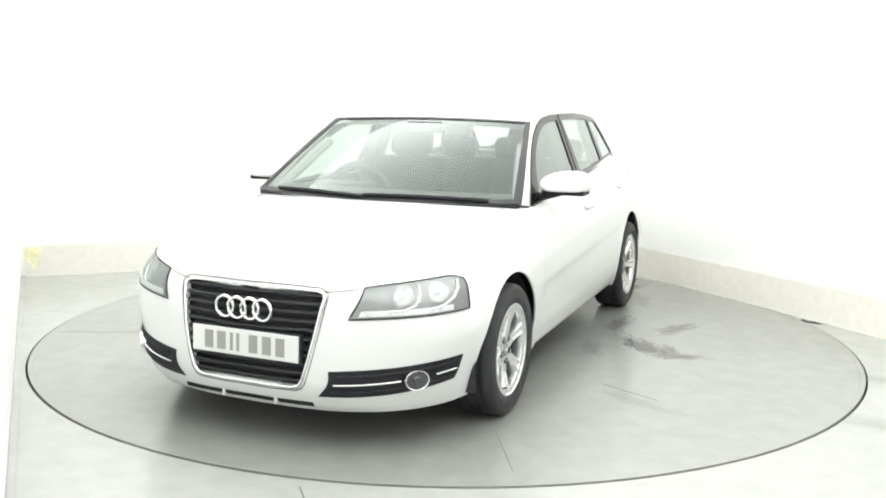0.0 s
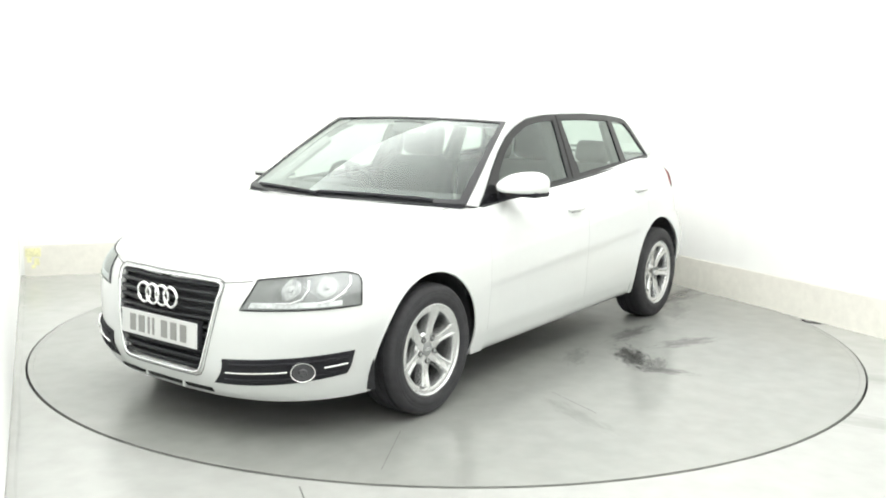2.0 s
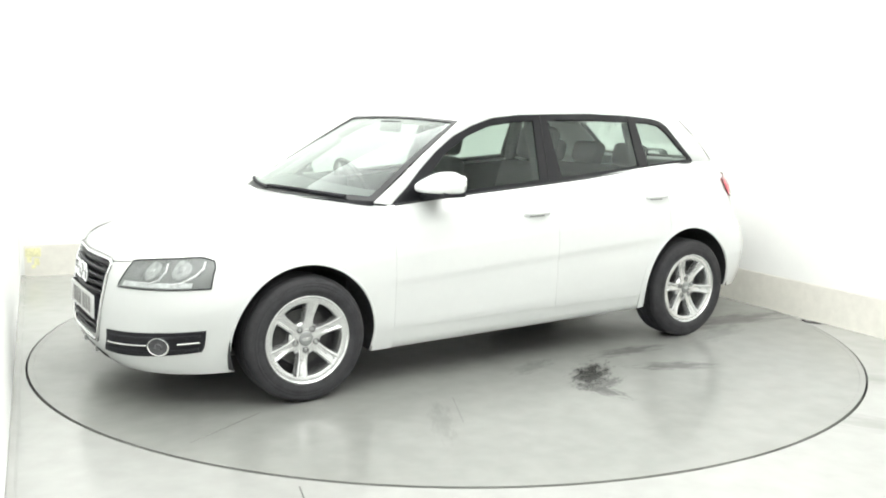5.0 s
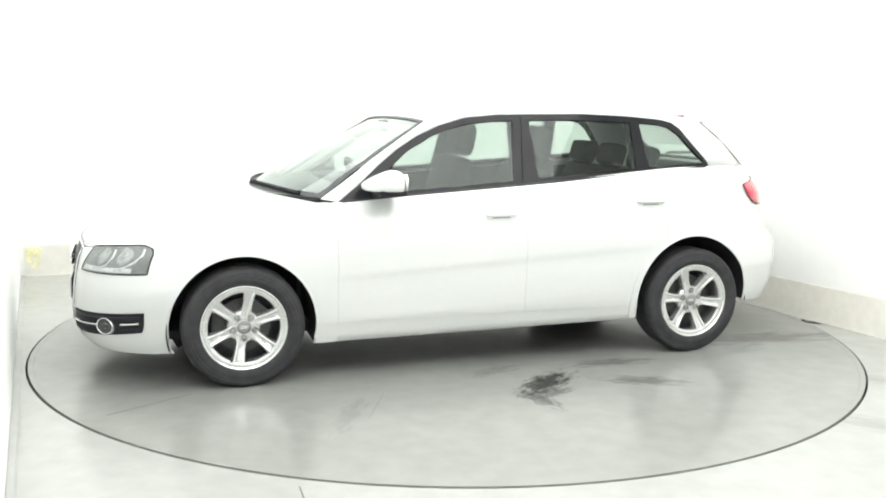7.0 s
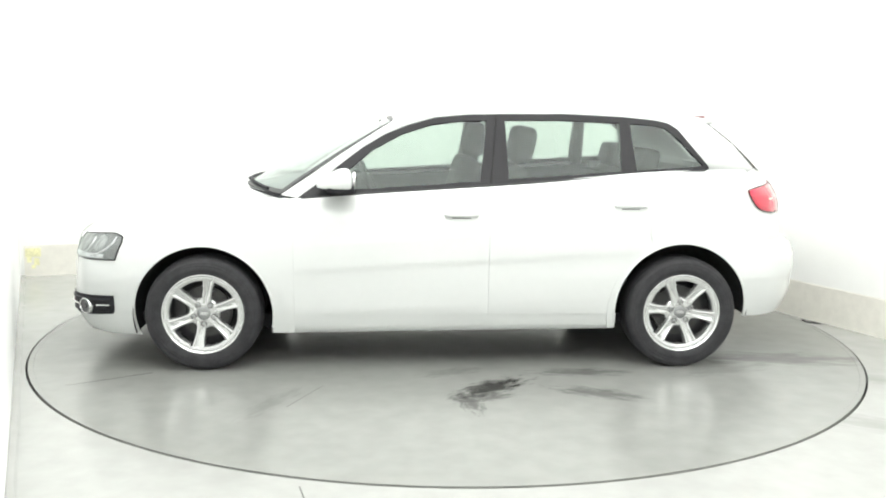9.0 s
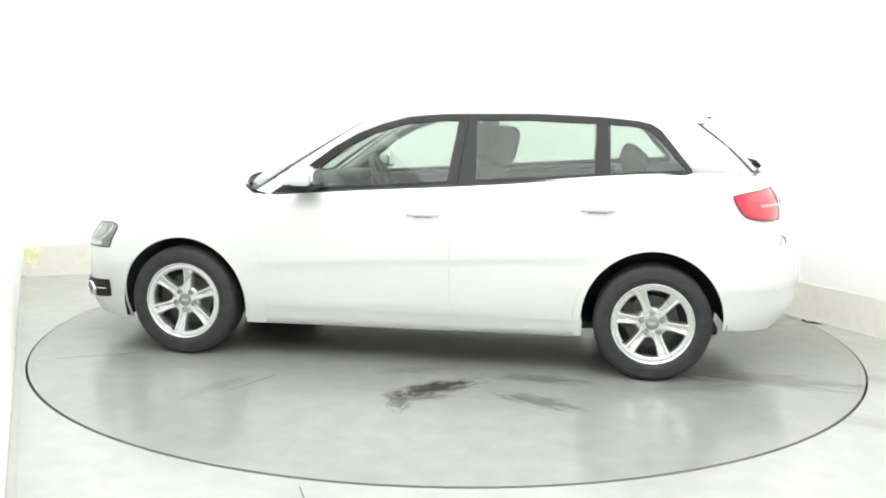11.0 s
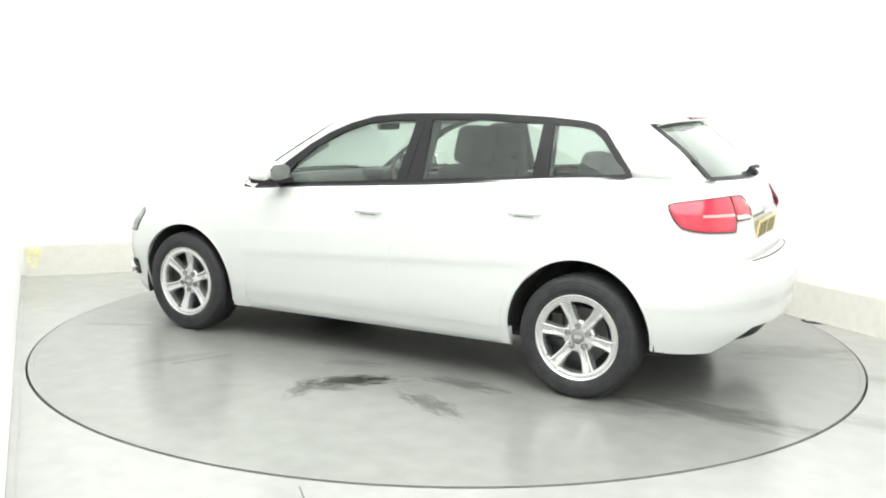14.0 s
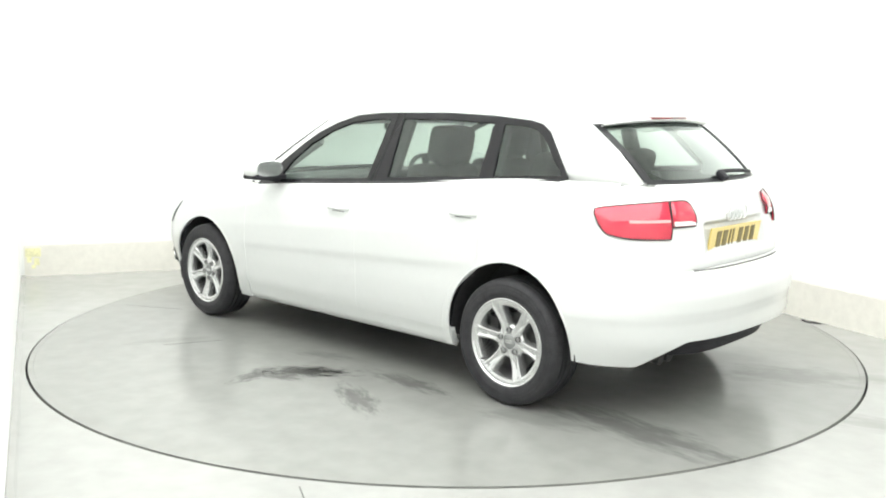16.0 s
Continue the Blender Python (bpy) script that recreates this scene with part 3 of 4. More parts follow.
ROOF_C = [(-1.62, 1.352), (-1.5, 1.366), (-1.2, 1.398), (-0.8, 1.418), (-0.4, 1.422), (-0.1, 1.408), (0.15, 1.372), (0.29, 1.343)]
EDGE_R = [(p[0], p[1], p[2]) for p in OUTER[5:14]]


def roof_pt(x, t, drop=0.0):
    ye = curve(x, [(p[0], p[1]) for p in EDGE_R[::-1]])
    ze = curve(x, [(p[0], p[2]) for p in EDGE_R[::-1]])
    zc = curve(x, ROOF_C)
    return Vector((x - 0.07 * max(0, (-1.3 - x) / 0.2) * (1 - t * t), ye * t, ze + (zc - ze) * (1 - abs(t) ** 2.3) - drop))


bm = bmesh.new()
grid(bm, [[roof_pt(x, t) for t in span(-1, 1, 33)] for x in span(0.29, -1.50, 40)])
panel("roof", bm, PAINT, car, "plain white roof")
bm = bmesh.new()
grid(bm, [[roof_pt(x, t * 0.97, 0.045) for t in span(-1, 1, 17)] for x in span(0.25, -1.46, 20)])
panel("headliner", bm, HEADLINER, car, "light grey cloth headliner", thick=0.01)


def wind_pt(t, v, out=0.0):
    a = Vector((1.155 - 0.27 * t * t, 0.774 * t, 0.940 - 0.006 * t * t))
    b = Vector((0.29, 0.614 * t, 1.343 - 0.015 * t * t))
    n = Vector((0.42, 0.25 * t, 0.9)).normalized()
    return a.lerp(b, v) + n * (0.022 * 4 * v * (1 - v) * (1 - 0.6 * t * t) + out)


def rear_glass_pt(t, v, out=0.0):
    a = Vector((-1.905 + 0.10 * t * t, 0.53 * t, 1.064 + 0.006 * t * t))
    b = Vector((-1.562 + 0.075 * t * t, 0.516 * t, 1.350 - 0.012 * t * t))
    n = Vector((-0.65, 0.2 * t, 0.7)).normalized()
    return a.lerp(b, v) + n * (0.014 * 4 * v * (1 - v) + out)


def sheet_with_border(fn, glass_name, seal_name, mat, left, right, bottom, top, label, seal_label):
    bm = bmesh.new()
    grid(bm, [[fn(t, v, -0.002) for t in span(-0.995, 0.995, 33)] for v in span(0.005, 0.995, 17)])
    g = panel(glass_name, bm, mat, car, label, thick=0)
    g.visible_shadow = False
    bm = bmesh.new()
    ts = [-1, -1 + left * 0.5, -1 + left] + span(-1 + left, 1 - right, 25)[1:-1] + [1 - right, 1 - right * 0.5, 1]
    vs = [0, bottom * 0.5, bottom] + span(bottom, 1 - top, 13)[1:-1] + [1 - top, 1 - top * 0.5, 1]
    grid(bm, [[fn(t, v, 0.003) for t in ts] for v in vs])
    inner = []
    bm.faces.ensure_lookup_table()
    nc = len(ts) - 1
    for k, f in enumerate(bm.faces):
        i, j = k // nc, k % nc
        if 2 <= i < len(vs) - 3 and 2 <= j < nc - 2:
            inner.append(f)
    bmesh.ops.delete(bm, geom=inner, context="FACES")
    panel(seal_name, bm, TRIM, car, seal_label, thick=0.004)


sheet_with_border(wind_pt, "windscreen", "windscreen_surround", SCREEN, 0.05, 0.05, 0.045, 0.03, "curved tinted windscreen", "black windscreen border")
sheet_with_border(rear_glass_pt, "rear_window", "rear_window_surround", REAR_GLASS, 0.075, 0.075, 0.065, 0.03, "sloping tinted rear window", "black rear window border")

# cowl under the windscreen and the wipers on it
bm = bmesh.new()
grid(bm, [[Vector((lerp(1.17, 1.05, v) - 0.27 * t * t, 0.755 * t, lerp(0.934, 0.915, v))) for t in span(-1, 1, 31)] for v in span(0, 1, 4)])
panel("cowl", bm, PLASTIC, car, "black plastic cowl", thick=0.02)
for y0, y1 in ((0.62, 0.02), (0.02, -0.56)):
    bm = bmesh.new()
    arm = []
    for s in span(0, 1, 9):
        t = lerp(y0, y1, s) / 0.762
        arm.append(wind_pt(t, 0.015 + 0.05 * s * (1 - s) + 0.015 * s, 0.012))
    tube(bm, arm, 0.009)
    part("windscreen_wiper", bm, PLASTIC, car)

# side windows: black surround with three openings, a pane in each
PANES = {
    "front_side_window": [(0.605, 0.954), (0.52, 1.072), (0.40, 1.172), (0.24, 1.256), (0.08, 1.308), (-0.08, 1.328), (-0.222, 1.333), (-0.178, 1.009)],
    "rear_side_window": [(-0.335, 1.022), (-0.322, 1.336), (-0.62, 1.340), (-0.968, 1.328), (-0.962, 1.066)],
    "quarter_window": [(-1.048, 1.071), (-1.028, 1.326), (-1.15, 1.319), (-1.228, 1.305), (-1.288, 1.262), (-1.368, 1.170), (-1.434, 1.104), (-1.420, 1.096)],
}


def dlo_point(p, out):
    return Vector((p[0], pane_y(p[1], p[0]) + out, p[1]))


bm = bmesh.new()
for loop in [DLO] + list(PANES.values()):
    vs = [bm.verts.new(dlo_point(p, 0.004)) for p in loop]
    for i in range(len(vs)):
        bm.edges.new((vs[i], vs[(i + 1) % len(vs)]))
bmesh.ops.triangle_fill(bm, use_beauty=True, use_dissolve=False, edges=bm.edges[:])
surround = panel("side_window_surround", bm, GLOSS, car, "satin black side window surround", thick=0.018)
for p in surround.data.polygons:
    p.use_smooth = False
s2 = mirrored(surround)
for name, loop in PANES.items():
    bm = bmesh.new()
    vs = [bm.verts.new(dlo_point(p, -0.003)) for p in loop]
    bm.faces.new(vs)
    g = panel(name, bm, GLASS, car, "green-tinted side window", thick=0)
    g.visible_shadow = False
    g2 = mirrored(g)
    g2.visible_shadow = False
    if name != "quarter_window":
        g.parent, g2.parent = (door_f, door_f2) if name == "front_side_window" else (door_r, door_r2)
# the join between the two door frames at the middle pillar
bm = bmesh.new()
grid(bm, [[dlo_point((x, z), 0.0065) for x in (lerp(-0.262, -0.268, 0) + dx, lerp(-0.262, -0.268, 1) + dx)] for z, dx in ((1.0, 0.03), (1.368, -0.012))])
mirrored(panel("pillar_gap", bm, GAP, car, thick=0.002))
bm = bmesh.new()
tube(bm, [dlo_point((x, 0.976 - 0.0705 * x - 0.004), 0.006) for x in span(0.78, -1.44, 20)], 0.006)
mirrored(part("window_ledge_strip", bm, TRIM, car))


# ---------------------------------------------------------------- car: under and inside
bm = bmesh.new()
box(bm, (0.08, 0, 0.235), (3.46, 1.30, 0.05), bevel=0.02)
part("underbody", bm, LINER, car, "dark underbody")
for sx in (1, -1):
    bm = bmesh.new()
    r = 0.368 if sx > 0 else 0.374
    lathe(bm, [(0.001, 0.40), (r, 0.40), (r + 0.008, 0.60), (r + 0.008, 0.80), (r, 0.842)], steps=64)
    bmesh.ops.transform(bm, matrix=Matrix.Translation((AXLE * sx, 0, 0.304 if sx > 0 else 0.322)), verts=bm.verts)
    bmesh.ops.delete(bm, geom=[f for f in bm.faces if f.calc_center_median().z < (0.2 if sx > 0 else 0.27)], context="FACES")
    w1 = panel("wheel_well", bm, LINER, car, "black wheel well lining", thick=0.003)
    mirrored(w1)


def cushion(bm, centre, size, turn=None, bevel=0.05):
    return box(bm, centre, size, turn, bevel=bevel, seg=4)


def tilt(deg):
    return Matrix.Rotation(radians(deg), 4, "Y")


def seat(y, dx):
    bm = bmesh.new()
    cushion(bm, (0.02 + dx, y, 0.50), (0.52, 0.50, 0.16))
    part("seat_cushion", bm, CLOTH, car, "charcoal cloth front seat")
    bm = bmesh.new()
    cushion(bm, (-0.33 + dx, y, 0.79), (0.15, 0.49, 0.61), tilt(-16), 0.07)
    part("seat_backrest", bm, CLOTH, car)
    bm = bmesh.new()
    cushion(bm, (-0.455 + dx, y, 1.195), (0.135, 0.28, 0.215), tilt(-12), 0.062)
    for dy in (-0.06, 0.06):
        tube(bm, [(-0.425 + dx, y + dy, 1.02), (-0.44 + dx, y + dy, 1.12)], 0.007)
    part("headrest", bm, CLOTH, car)


seat(0.37, 0.0)
seat(-0.37, 0.19)
bm = bmesh.new()
cushion(bm, (-0.85, 0, 0.53), (0.48, 1.22, 0.16))
part("rear_seat_cushion", bm, CLOTH, car, "charcoal cloth rear bench")
bm = bmesh.new()
cushion(bm, (-1.13, 0, 0.79), (0.14, 1.22, 0.50), tilt(-20))
part("rear_seat_backrest", bm, CLOTH, car)
for y in (0.40, 0.0, -0.40):
    bm = bmesh.new()
    cushion(bm, (-1.185, y, 1.11), (0.11, 0.25, 0.15), tilt(-15), 0.05)
    part("headrest", bm, CLOTH, car)
bm = bmesh.new()
box(bm, (-1.50, 0, 0.985), (0.40, 1.00, 0.03), bevel=0.01)
part("parcel_shelf", bm, CABIN, car)
bm = bmesh.new()
grid(bm, [[Vector((lerp(1.10, 0.56, v) - 0.22 * t * t * (1 - v), 0.71 * t, 0.900 + 0.045 * math.sin(math.pi * v) - 0.30 * max(0, v - 0.8) / 0.2)) for t in span(-1, 1, 21)] for v in span(0, 1, 15)])
panel("dashboard", bm, CABIN, car, "dark grey dashboard", thick=0.02)
bm = bmesh.new()
cushion(bm, (0.62, -0.37, 0.945), (0.16, 0.36, 0.07), None, 0.03)
part("instrument_hood", bm, CABIN, car)
bm = bmesh.new()
wheel_m = Matrix.Translation((0.42, -0.37, 0.90)) @ tilt(-65)
tube(bm, [wheel_m @ Vector((0.185 * math.cos(a), 0.185 * math.sin(a), 0)) for a in (2 * math.pi * k / 40 for k in range(40))], 0.016, closed=True)
for a in (0, math.pi, -math.pi / 2):
    tube(bm, [wheel_m @ Vector((0.04 * math.cos(a), 0.04 * math.sin(a), 0)), wheel_m @ Vector((0.18 * math.cos(a), 0.18 * math.sin(a), 0))], 0.018)
box(bm, wheel_m @ Vector((0, 0, 0)), (0.13, 0.16, 0.05), tilt(-65), bevel=0.02)
part("steering_wheel", bm, CABIN, car, "dark steering wheel on the right-hand side")
for sy in (1, -1):
    bm = bmesh.new()
    grid(bm, [[Vector((x, sy * (min(pane_y(z, x) - 0.03, 0.745)), z)) for x in span(-1.10, 0.80, 12)] for z in (0.28, 0.5, 0.75, 0.9, 0.93)])
    for v in bm.verts:
        if v.co.z < 0.72:
            v.co.x = max(v.co.x, -0.89)
        if v.co.z > 0.92:
            v.co.z = 0.965 - 0.0705 * v.co.x - 0.012
            v.co.y = sy * (pane_y(v.co.z, v.co.x) - 0.035)
    panel("door_lining", bm, CABIN, car, "dark grey door lining", thick=0.02)
    bm = bmesh.new()
    grid(bm, [[Vector((x, sy * 0.66, z)) for x in span(-1.70, -1.1, 6)] for z in (0.735, 0.85, 1.0)])
    for v in bm.verts:
        v.co.y = sy * lerp(0.70, 0.50, max(0, (-1.1 - v.co.x) / 0.75))
    panel("boot_lining", bm, CABIN, car, thick=0.02)
    bm = bmesh.new()
    tube(bm, [(-0.255, sy * (pane_y(0.95) - 0.085), 0.95), (-0.275, sy * (pane_y(1.33) - 0.075), 1.33)], 0.055)
    part("pillar_lining", bm, CABIN, car)
    bm = bmesh.new()
    tube(bm, [(-1.01, sy * (pane_y(1.03, -1.0) - 0.06), 1.03), (-1.0, sy * (pane_y(1.32, -1.0) - 0.04), 1.32)], 0.04)
    part("pillar_lining", bm, CABIN, car)
    bm = bmesh.new()
    tube(bm, [Vector((p[0] - 0.03, sy * (p[1] - 0.045), p[2] - 0.045)) for p in OUTER[:5]], 0.03)
    part("pillar_lining", bm, HEADLINER, car, "light grey windscreen pillar lining")
bm = bmesh.new()
grid(bm, [[Vector((x, w * t, 0.33)) for t in (-1, 1)] for x, w in ((0.88, 0.70), (-0.88, 0.70), (-0.92, 0.39), (-1.85, 0.39))])
panel("cabin_floor", bm, CABIN, car, thick=0.02)
bm = bmesh.new()
grid(bm, [[Vector((1.0, 0.70 * t, z)) for t in (-1, 1)] for z in (0.3, 0.9)])
panel("bulkhead", bm, LINER, car, thick=0.02)
bm = bmesh.new()
cushion(bm, (0.36, 0, 1.285), (0.03, 0.23, 0.065), tilt(-12), 0.014)
tube(bm, [(0.36, 0, 1.30), (0.345, 0, 1.315)], 0.010)
part("interior_mirror", bm, CABIN, car)


# ---------------------------------------------------------------- car: wheels
def rim_face(bm, spokes=6):
    """Six broad spokes, each a pair of raised flanks with a shallow groove between."""
    n = 8
    for k in range(spokes):
        a = -2 * math.pi * k / spokes
        prof = [(0.045, 0.040, 0.066), (0.070, 0.031, 0.067), (0.090, 0.0255, 0.069), (0.115, 0.0255, 0.073), (0.140, 0.0275, 0.079), (0.160, 0.0300, 0.085), (0.174, 0.0330, 0.089), (0.184, 0.0380, 0.0905)]
        front, back = [], []
        for r, w, y in prof:
            groove = 0.006 * max(0.0, min(1.0, (r - 0.075) / 0.03))
            for s, drop in ((-1, 0.012), (-0.86, 0.002), (-0.62, 0.0), (-0.30, groove), (0.30, groove), (0.62, 0.0), (0.86, 0.002), (1, 0.012)):
                c = Vector((math.sqrt(max(0.0, r * r - (s * w) ** 2)), y - drop, s * w))
                front.append(bm.verts.new(Matrix.Rotation(a, 3, "Y") @ c))
                back.append(bm.verts.new(Matrix.Rotation(a, 3, "Y") @ Vector((c.x, y - 0.045, c.z * 1.04))))
        for i in range(len(prof) - 1):
            for j in range(n - 1):
                bm.faces.new((front[i * n + j], front[i * n + j + 1], front[i * n + n + j + 1], front[i * n + n + j]))
                bm.faces.new((back[i * n + j], back[i * n + n + j], back[i * n + n + j + 1], back[i * n + j + 1]))
            for j in (0, n - 1):
                bm.faces.new((front[i * n + j], front[i * n + n + j], back[i * n + n + j], back[i * n + j]))
    return bm


def wheel(phase):
    """A wheel about the y axis, its face towards +y."""
    w = new("wheel")
    w.parent = car
    bm = bmesh.new()
    side = [(0.205, 0.082), (0.2125, 0.093), (0.218, 0.0975), (0.224, 0.1000), (0.2255, 0.0985), (0.228, 0.1005), (0.240, 0.1045), (0.254, 0.1060), (0.2565, 0.1048), (0.259, 0.1060), (0.268, 0.1045), (0.2705, 0.1030), (0.276, 0.1040), (0.284, 0.1010), (0.294, 0.0935), (0.3015, 0.0830), (0.3050, 0.066)]
    tread = []
    for y in (0.052, 0.020, -0.020, -0.052):
        tread += [(0.3060, y + 0.0045), (0.2990, y + 0.0035), (0.2990, y - 0.0035), (0.3060, y - 0.0045)]
    lathe(bm, side + tread + [(r, -y) for r, y in side[::-1]], steps=120)
    part("tyre", bm, RUBBER, w, "black road tyre", angle=40)
    bm = bmesh.new()
    lathe(bm, [(0.2125, 0.084), (0.2150, 0.0920), (0.2140, 0.0965), (0.2100, 0.0975), (0.2065, 0.0950), (0.2030, 0.0905), (0.1960, 0.0900), (0.1840, 0.0890), (0.1790, 0.0860), (0.1765, 0.078), (0.1775, 0.05), (0.185, 0.02), (0.190, -0.06), (0.205, -0.09)], steps=120)
    part("rim", bm, ALLOY, w, "silver alloy rim with six spokes", angle=40)
    bm = bmesh.new()
    rim_face(bm)
    lathe(bm, [(0.0, 0.058), (0.034, 0.060), (0.036, 0.066), (0.048, 0.067), (0.074, 0.063), (0.082, 0.055), (0.086, 0.03)], steps=48)
    bmesh.ops.transform(bm, matrix=Matrix.Rotation(radians(phase), 4, "Y"), verts=bm.verts)
    part("spokes", bm, ALLOY, w, "six flat silver spokes", angle=30)
    bm = bmesh.new()
    lathe(bm, [(0.0, 0.070), (0.020, 0.0705), (0.028, 0.069), (0.0325, 0.066), (0.033, 0.058)], steps=32)
    part("hub_cap", bm, HUB_GREY, w, "grey hub cap")
    for k in range(4):
        bm = bmesh.new()
        tube(bm, [Vector(((k - 1.5) * 0.0085 + 0.0065 * math.cos(q), 0.0712, 0.0065 * math.sin(q))) for q in (2 * math.pi * i / 16 for i in range(16))], 0.0011, closed=True, sides=5)
        part("hub_cap_ring", bm, BADGE, w)
    for k in range(5):
        a = 2 * math.pi * k / 5 + radians(phase + 12)
        m = Matrix.Translation((0.056 * math.cos(a), 0, 0.056 * math.sin(a)))
        bm = bmesh.new()
        lathe(bm, [(0.0155, 0.0685), (0.0145, 0.0700), (0.0125, 0.0690), (0.0110, 0.060)], steps=16, m=m)
        part("bolt_seat", bm, DARK_STEEL, w)
        bm = bmesh.new()
        lathe(bm, [(0.0, 0.0715), (0.0075, 0.0715), (0.0090, 0.0700), (0.0092, 0.060)], steps=6, m=m)
        part("wheel_bolt", bm, HUB_GREY, w)
    bm = bmesh.new()
    tube(bm, [Vector((0.178 * math.cos(radians(phase + 32)), y, 0.178 * math.sin(radians(phase + 32)))) for y in (0.080, 0.098)], 0.0045)
    part("valve", bm, GAP, w)
    bm = bmesh.new()
    lathe(bm, [(0.075, 0.005), (0.080, 0.018), (0.138, 0.018), (0.140, 0.005), (0.140, -0.012), (0.08, -0.012)], steps=48)
    part("brake_disc", bm, DISC_IRON, w)
    bm = bmesh.new()
    lathe(bm, [(0.0, -0.03), (0.19, -0.03)], steps=32)
    part("brake_shield", bm, LINER, w)
    bm = bmesh.new()
    box(bm, (0.125, 0.006, 0.03), (0.06, 0.055, 0.14), bevel=0.01)
    part("brake_caliper", bm, DARK_STEEL, w)
    return w


def put_wheel(w, x, side, m_turn):
    w.matrix_basis = Matrix.Translation((x, side * (0.784 if x > 0 else 0.776), HUB_Z)) @ m_turn


put_wheel(wheel(-100), AXLE, 1, Matrix.Identity(4))
put_wheel(wheel(-68), -AXLE, 1, Matrix.Identity(4))
put_wheel(wheel(20), AXLE, -1, Matrix.Rotation(math.pi, 4, "Z"))
put_wheel(wheel(5), -AXLE, -1, Matrix.Rotation(math.pi, 4, "Z"))


# ---------------------------------------------------------------- car: nose details
def front_patch(bm, lo, hi, cols, rows, out):
    """A patch on the nose between two edges of (f, z) points given by s."""
    pts = []
    for v in span(0, 1, rows):
        line = []
        for s in span(0, 1, cols):
            fa, za = lo(s)
            fb, zb = hi(s)
            line.append(front_pt(lerp(fa, fb, v), lerp(za, zb, v), out))
        pts.append(line)
    return grid(bm, pts), pts


grille = new("grille")
grille.parent = car
bm = bmesh.new()
rows = []
for z in span(0.285, 0.672, 10):
    h = grille_half(z) + 0.01
    rows.append([Vector((front_pt(front_f_of_y(abs(h * t), z), z).x - 0.035, h * t, z)) for t in span(-1, 1, 17)])
grid(bm, rows)
panel("grille_backing", bm, LINER, grille, thick=0.005)
for k in range(11):
    z = 0.296 + 0.0350 * k
    h = grille_half(z) - 0.006
    bm = bmesh.new()
    top = [Vector((front_pt(front_f_of_y(abs(h * t), z), z).x, h * t, z)) for t in span(-1, 1, 17)]
    grid(bm, [[p + Vector((-0.030, 0, 0.006)) for p in top], [p + Vector((-0.006, 0, 0.008)) for p in top], [p + Vector((-0.003, 0, 0.0)) for p in top], [p + Vector((-0.008, 0, -0.010)) for p in top], [p + Vector((-0.030, 0, -0.012)) for p in top]])
    panel("grille_bar", bm, TRIM, grille, thick=0.003)
ring_pts = []
half = [(0.0, 0.670), (0.20, 0.669), (0.310, 0.665), (0.335, 0.656), (0.344, 0.637), (0.337, 0.595), (0.315, 0.48), (0.288, 0.37), (0.268, 0.305), (0.251, 0.280), (0.222, 0.270), (0.12, 0.268)]
for y, z in half + [(0.0, 0.268)] + [(-y, z) for y, z in half[:0:-1]]:
    ring_pts.append(Vector((front_pt(front_f_of_y(abs(y), z), z).x + 0.002, y, z)))
bm = bmesh.new()
tube(bm, ring_pts, 0.0072, closed=True, sides=10)
part("grille_frame", bm, CHROME, grille, "bright chrome grille frame", angle=80)
bm = bmesh.new()
tube(bm, [p + Vector((-0.004, p.y * 0.045, (p.z - 0.47) * 0.07)) for p in ring_pts], 0.0022, closed=True)
part("grille_gap", bm, DARK_SEAM, grille)
bm = bmesh.new()
box(bm, (2.106, 0, 0.432), (0.03, 0.535, 0.122), tilt(-2), bevel=0.008)
part("plate_holder", bm, PLASTIC, grille)


def plate(name, m, base, ink, label):
    """A plate whose marks are plain upright bars."""
    p = new(name)
    p.parent = car
    p["label"] = label
    p.matrix_basis = m
    bm = bmesh.new()
    box(bm, (0, 0, 0), (0.008, 0.52, 0.111), bevel=0.003)
    part("plate_sheet", bm, base, p, smooth=False)
    for y in (-0.175, -0.113, -0.062, -0.030, 0.045, 0.110, 0.175):
        bm = bmesh.new()
        wide = 0.014 if y in (-0.062, -0.030) else 0.042
        box(bm, (0.0052, y, 0), (0.003, wide, 0.076), bevel=0.001)
        part("plate_bar", bm, ink, p, smooth=False)
    return p


plate("front_plate", pose(2.124, 0, 0.432, 0, -2, 0), PLATE_W, PLATE_INK_F, "white front number plate")
plate("rear_plate", pose(-1.984, 0, 0.815, 0, 8, 180), PLATE_Y, PLATE_INK_R, "yellow rear number plate")

for k in range(4):
    bm = bmesh.new()
    yc = (k - 1.5) * 0.062 - 0.006
    tube(bm, [Vector((2.118 + 0.003 * (k % 2), yc + 0.043 * math.cos(a), 0.577 + 0.043 * math.sin(a))) for a in (2 * math.pi * i / 40 for i in range(40))], 0.0065, closed=True)
    part("badge_ring", bm, CHROME, grille, "bright metal ring")
    bm = bmesh.new()
    tube(bm, [Vector((-1.985, yc * 0.75 + 0.033 * math.cos(a), 0.925 + 0.033 * math.sin(a))) for a in (2 * math.pi * i / 40 for i in range(40))], 0.004, closed=True)
    part("rear_badge_ring", bm, BADGE, car)


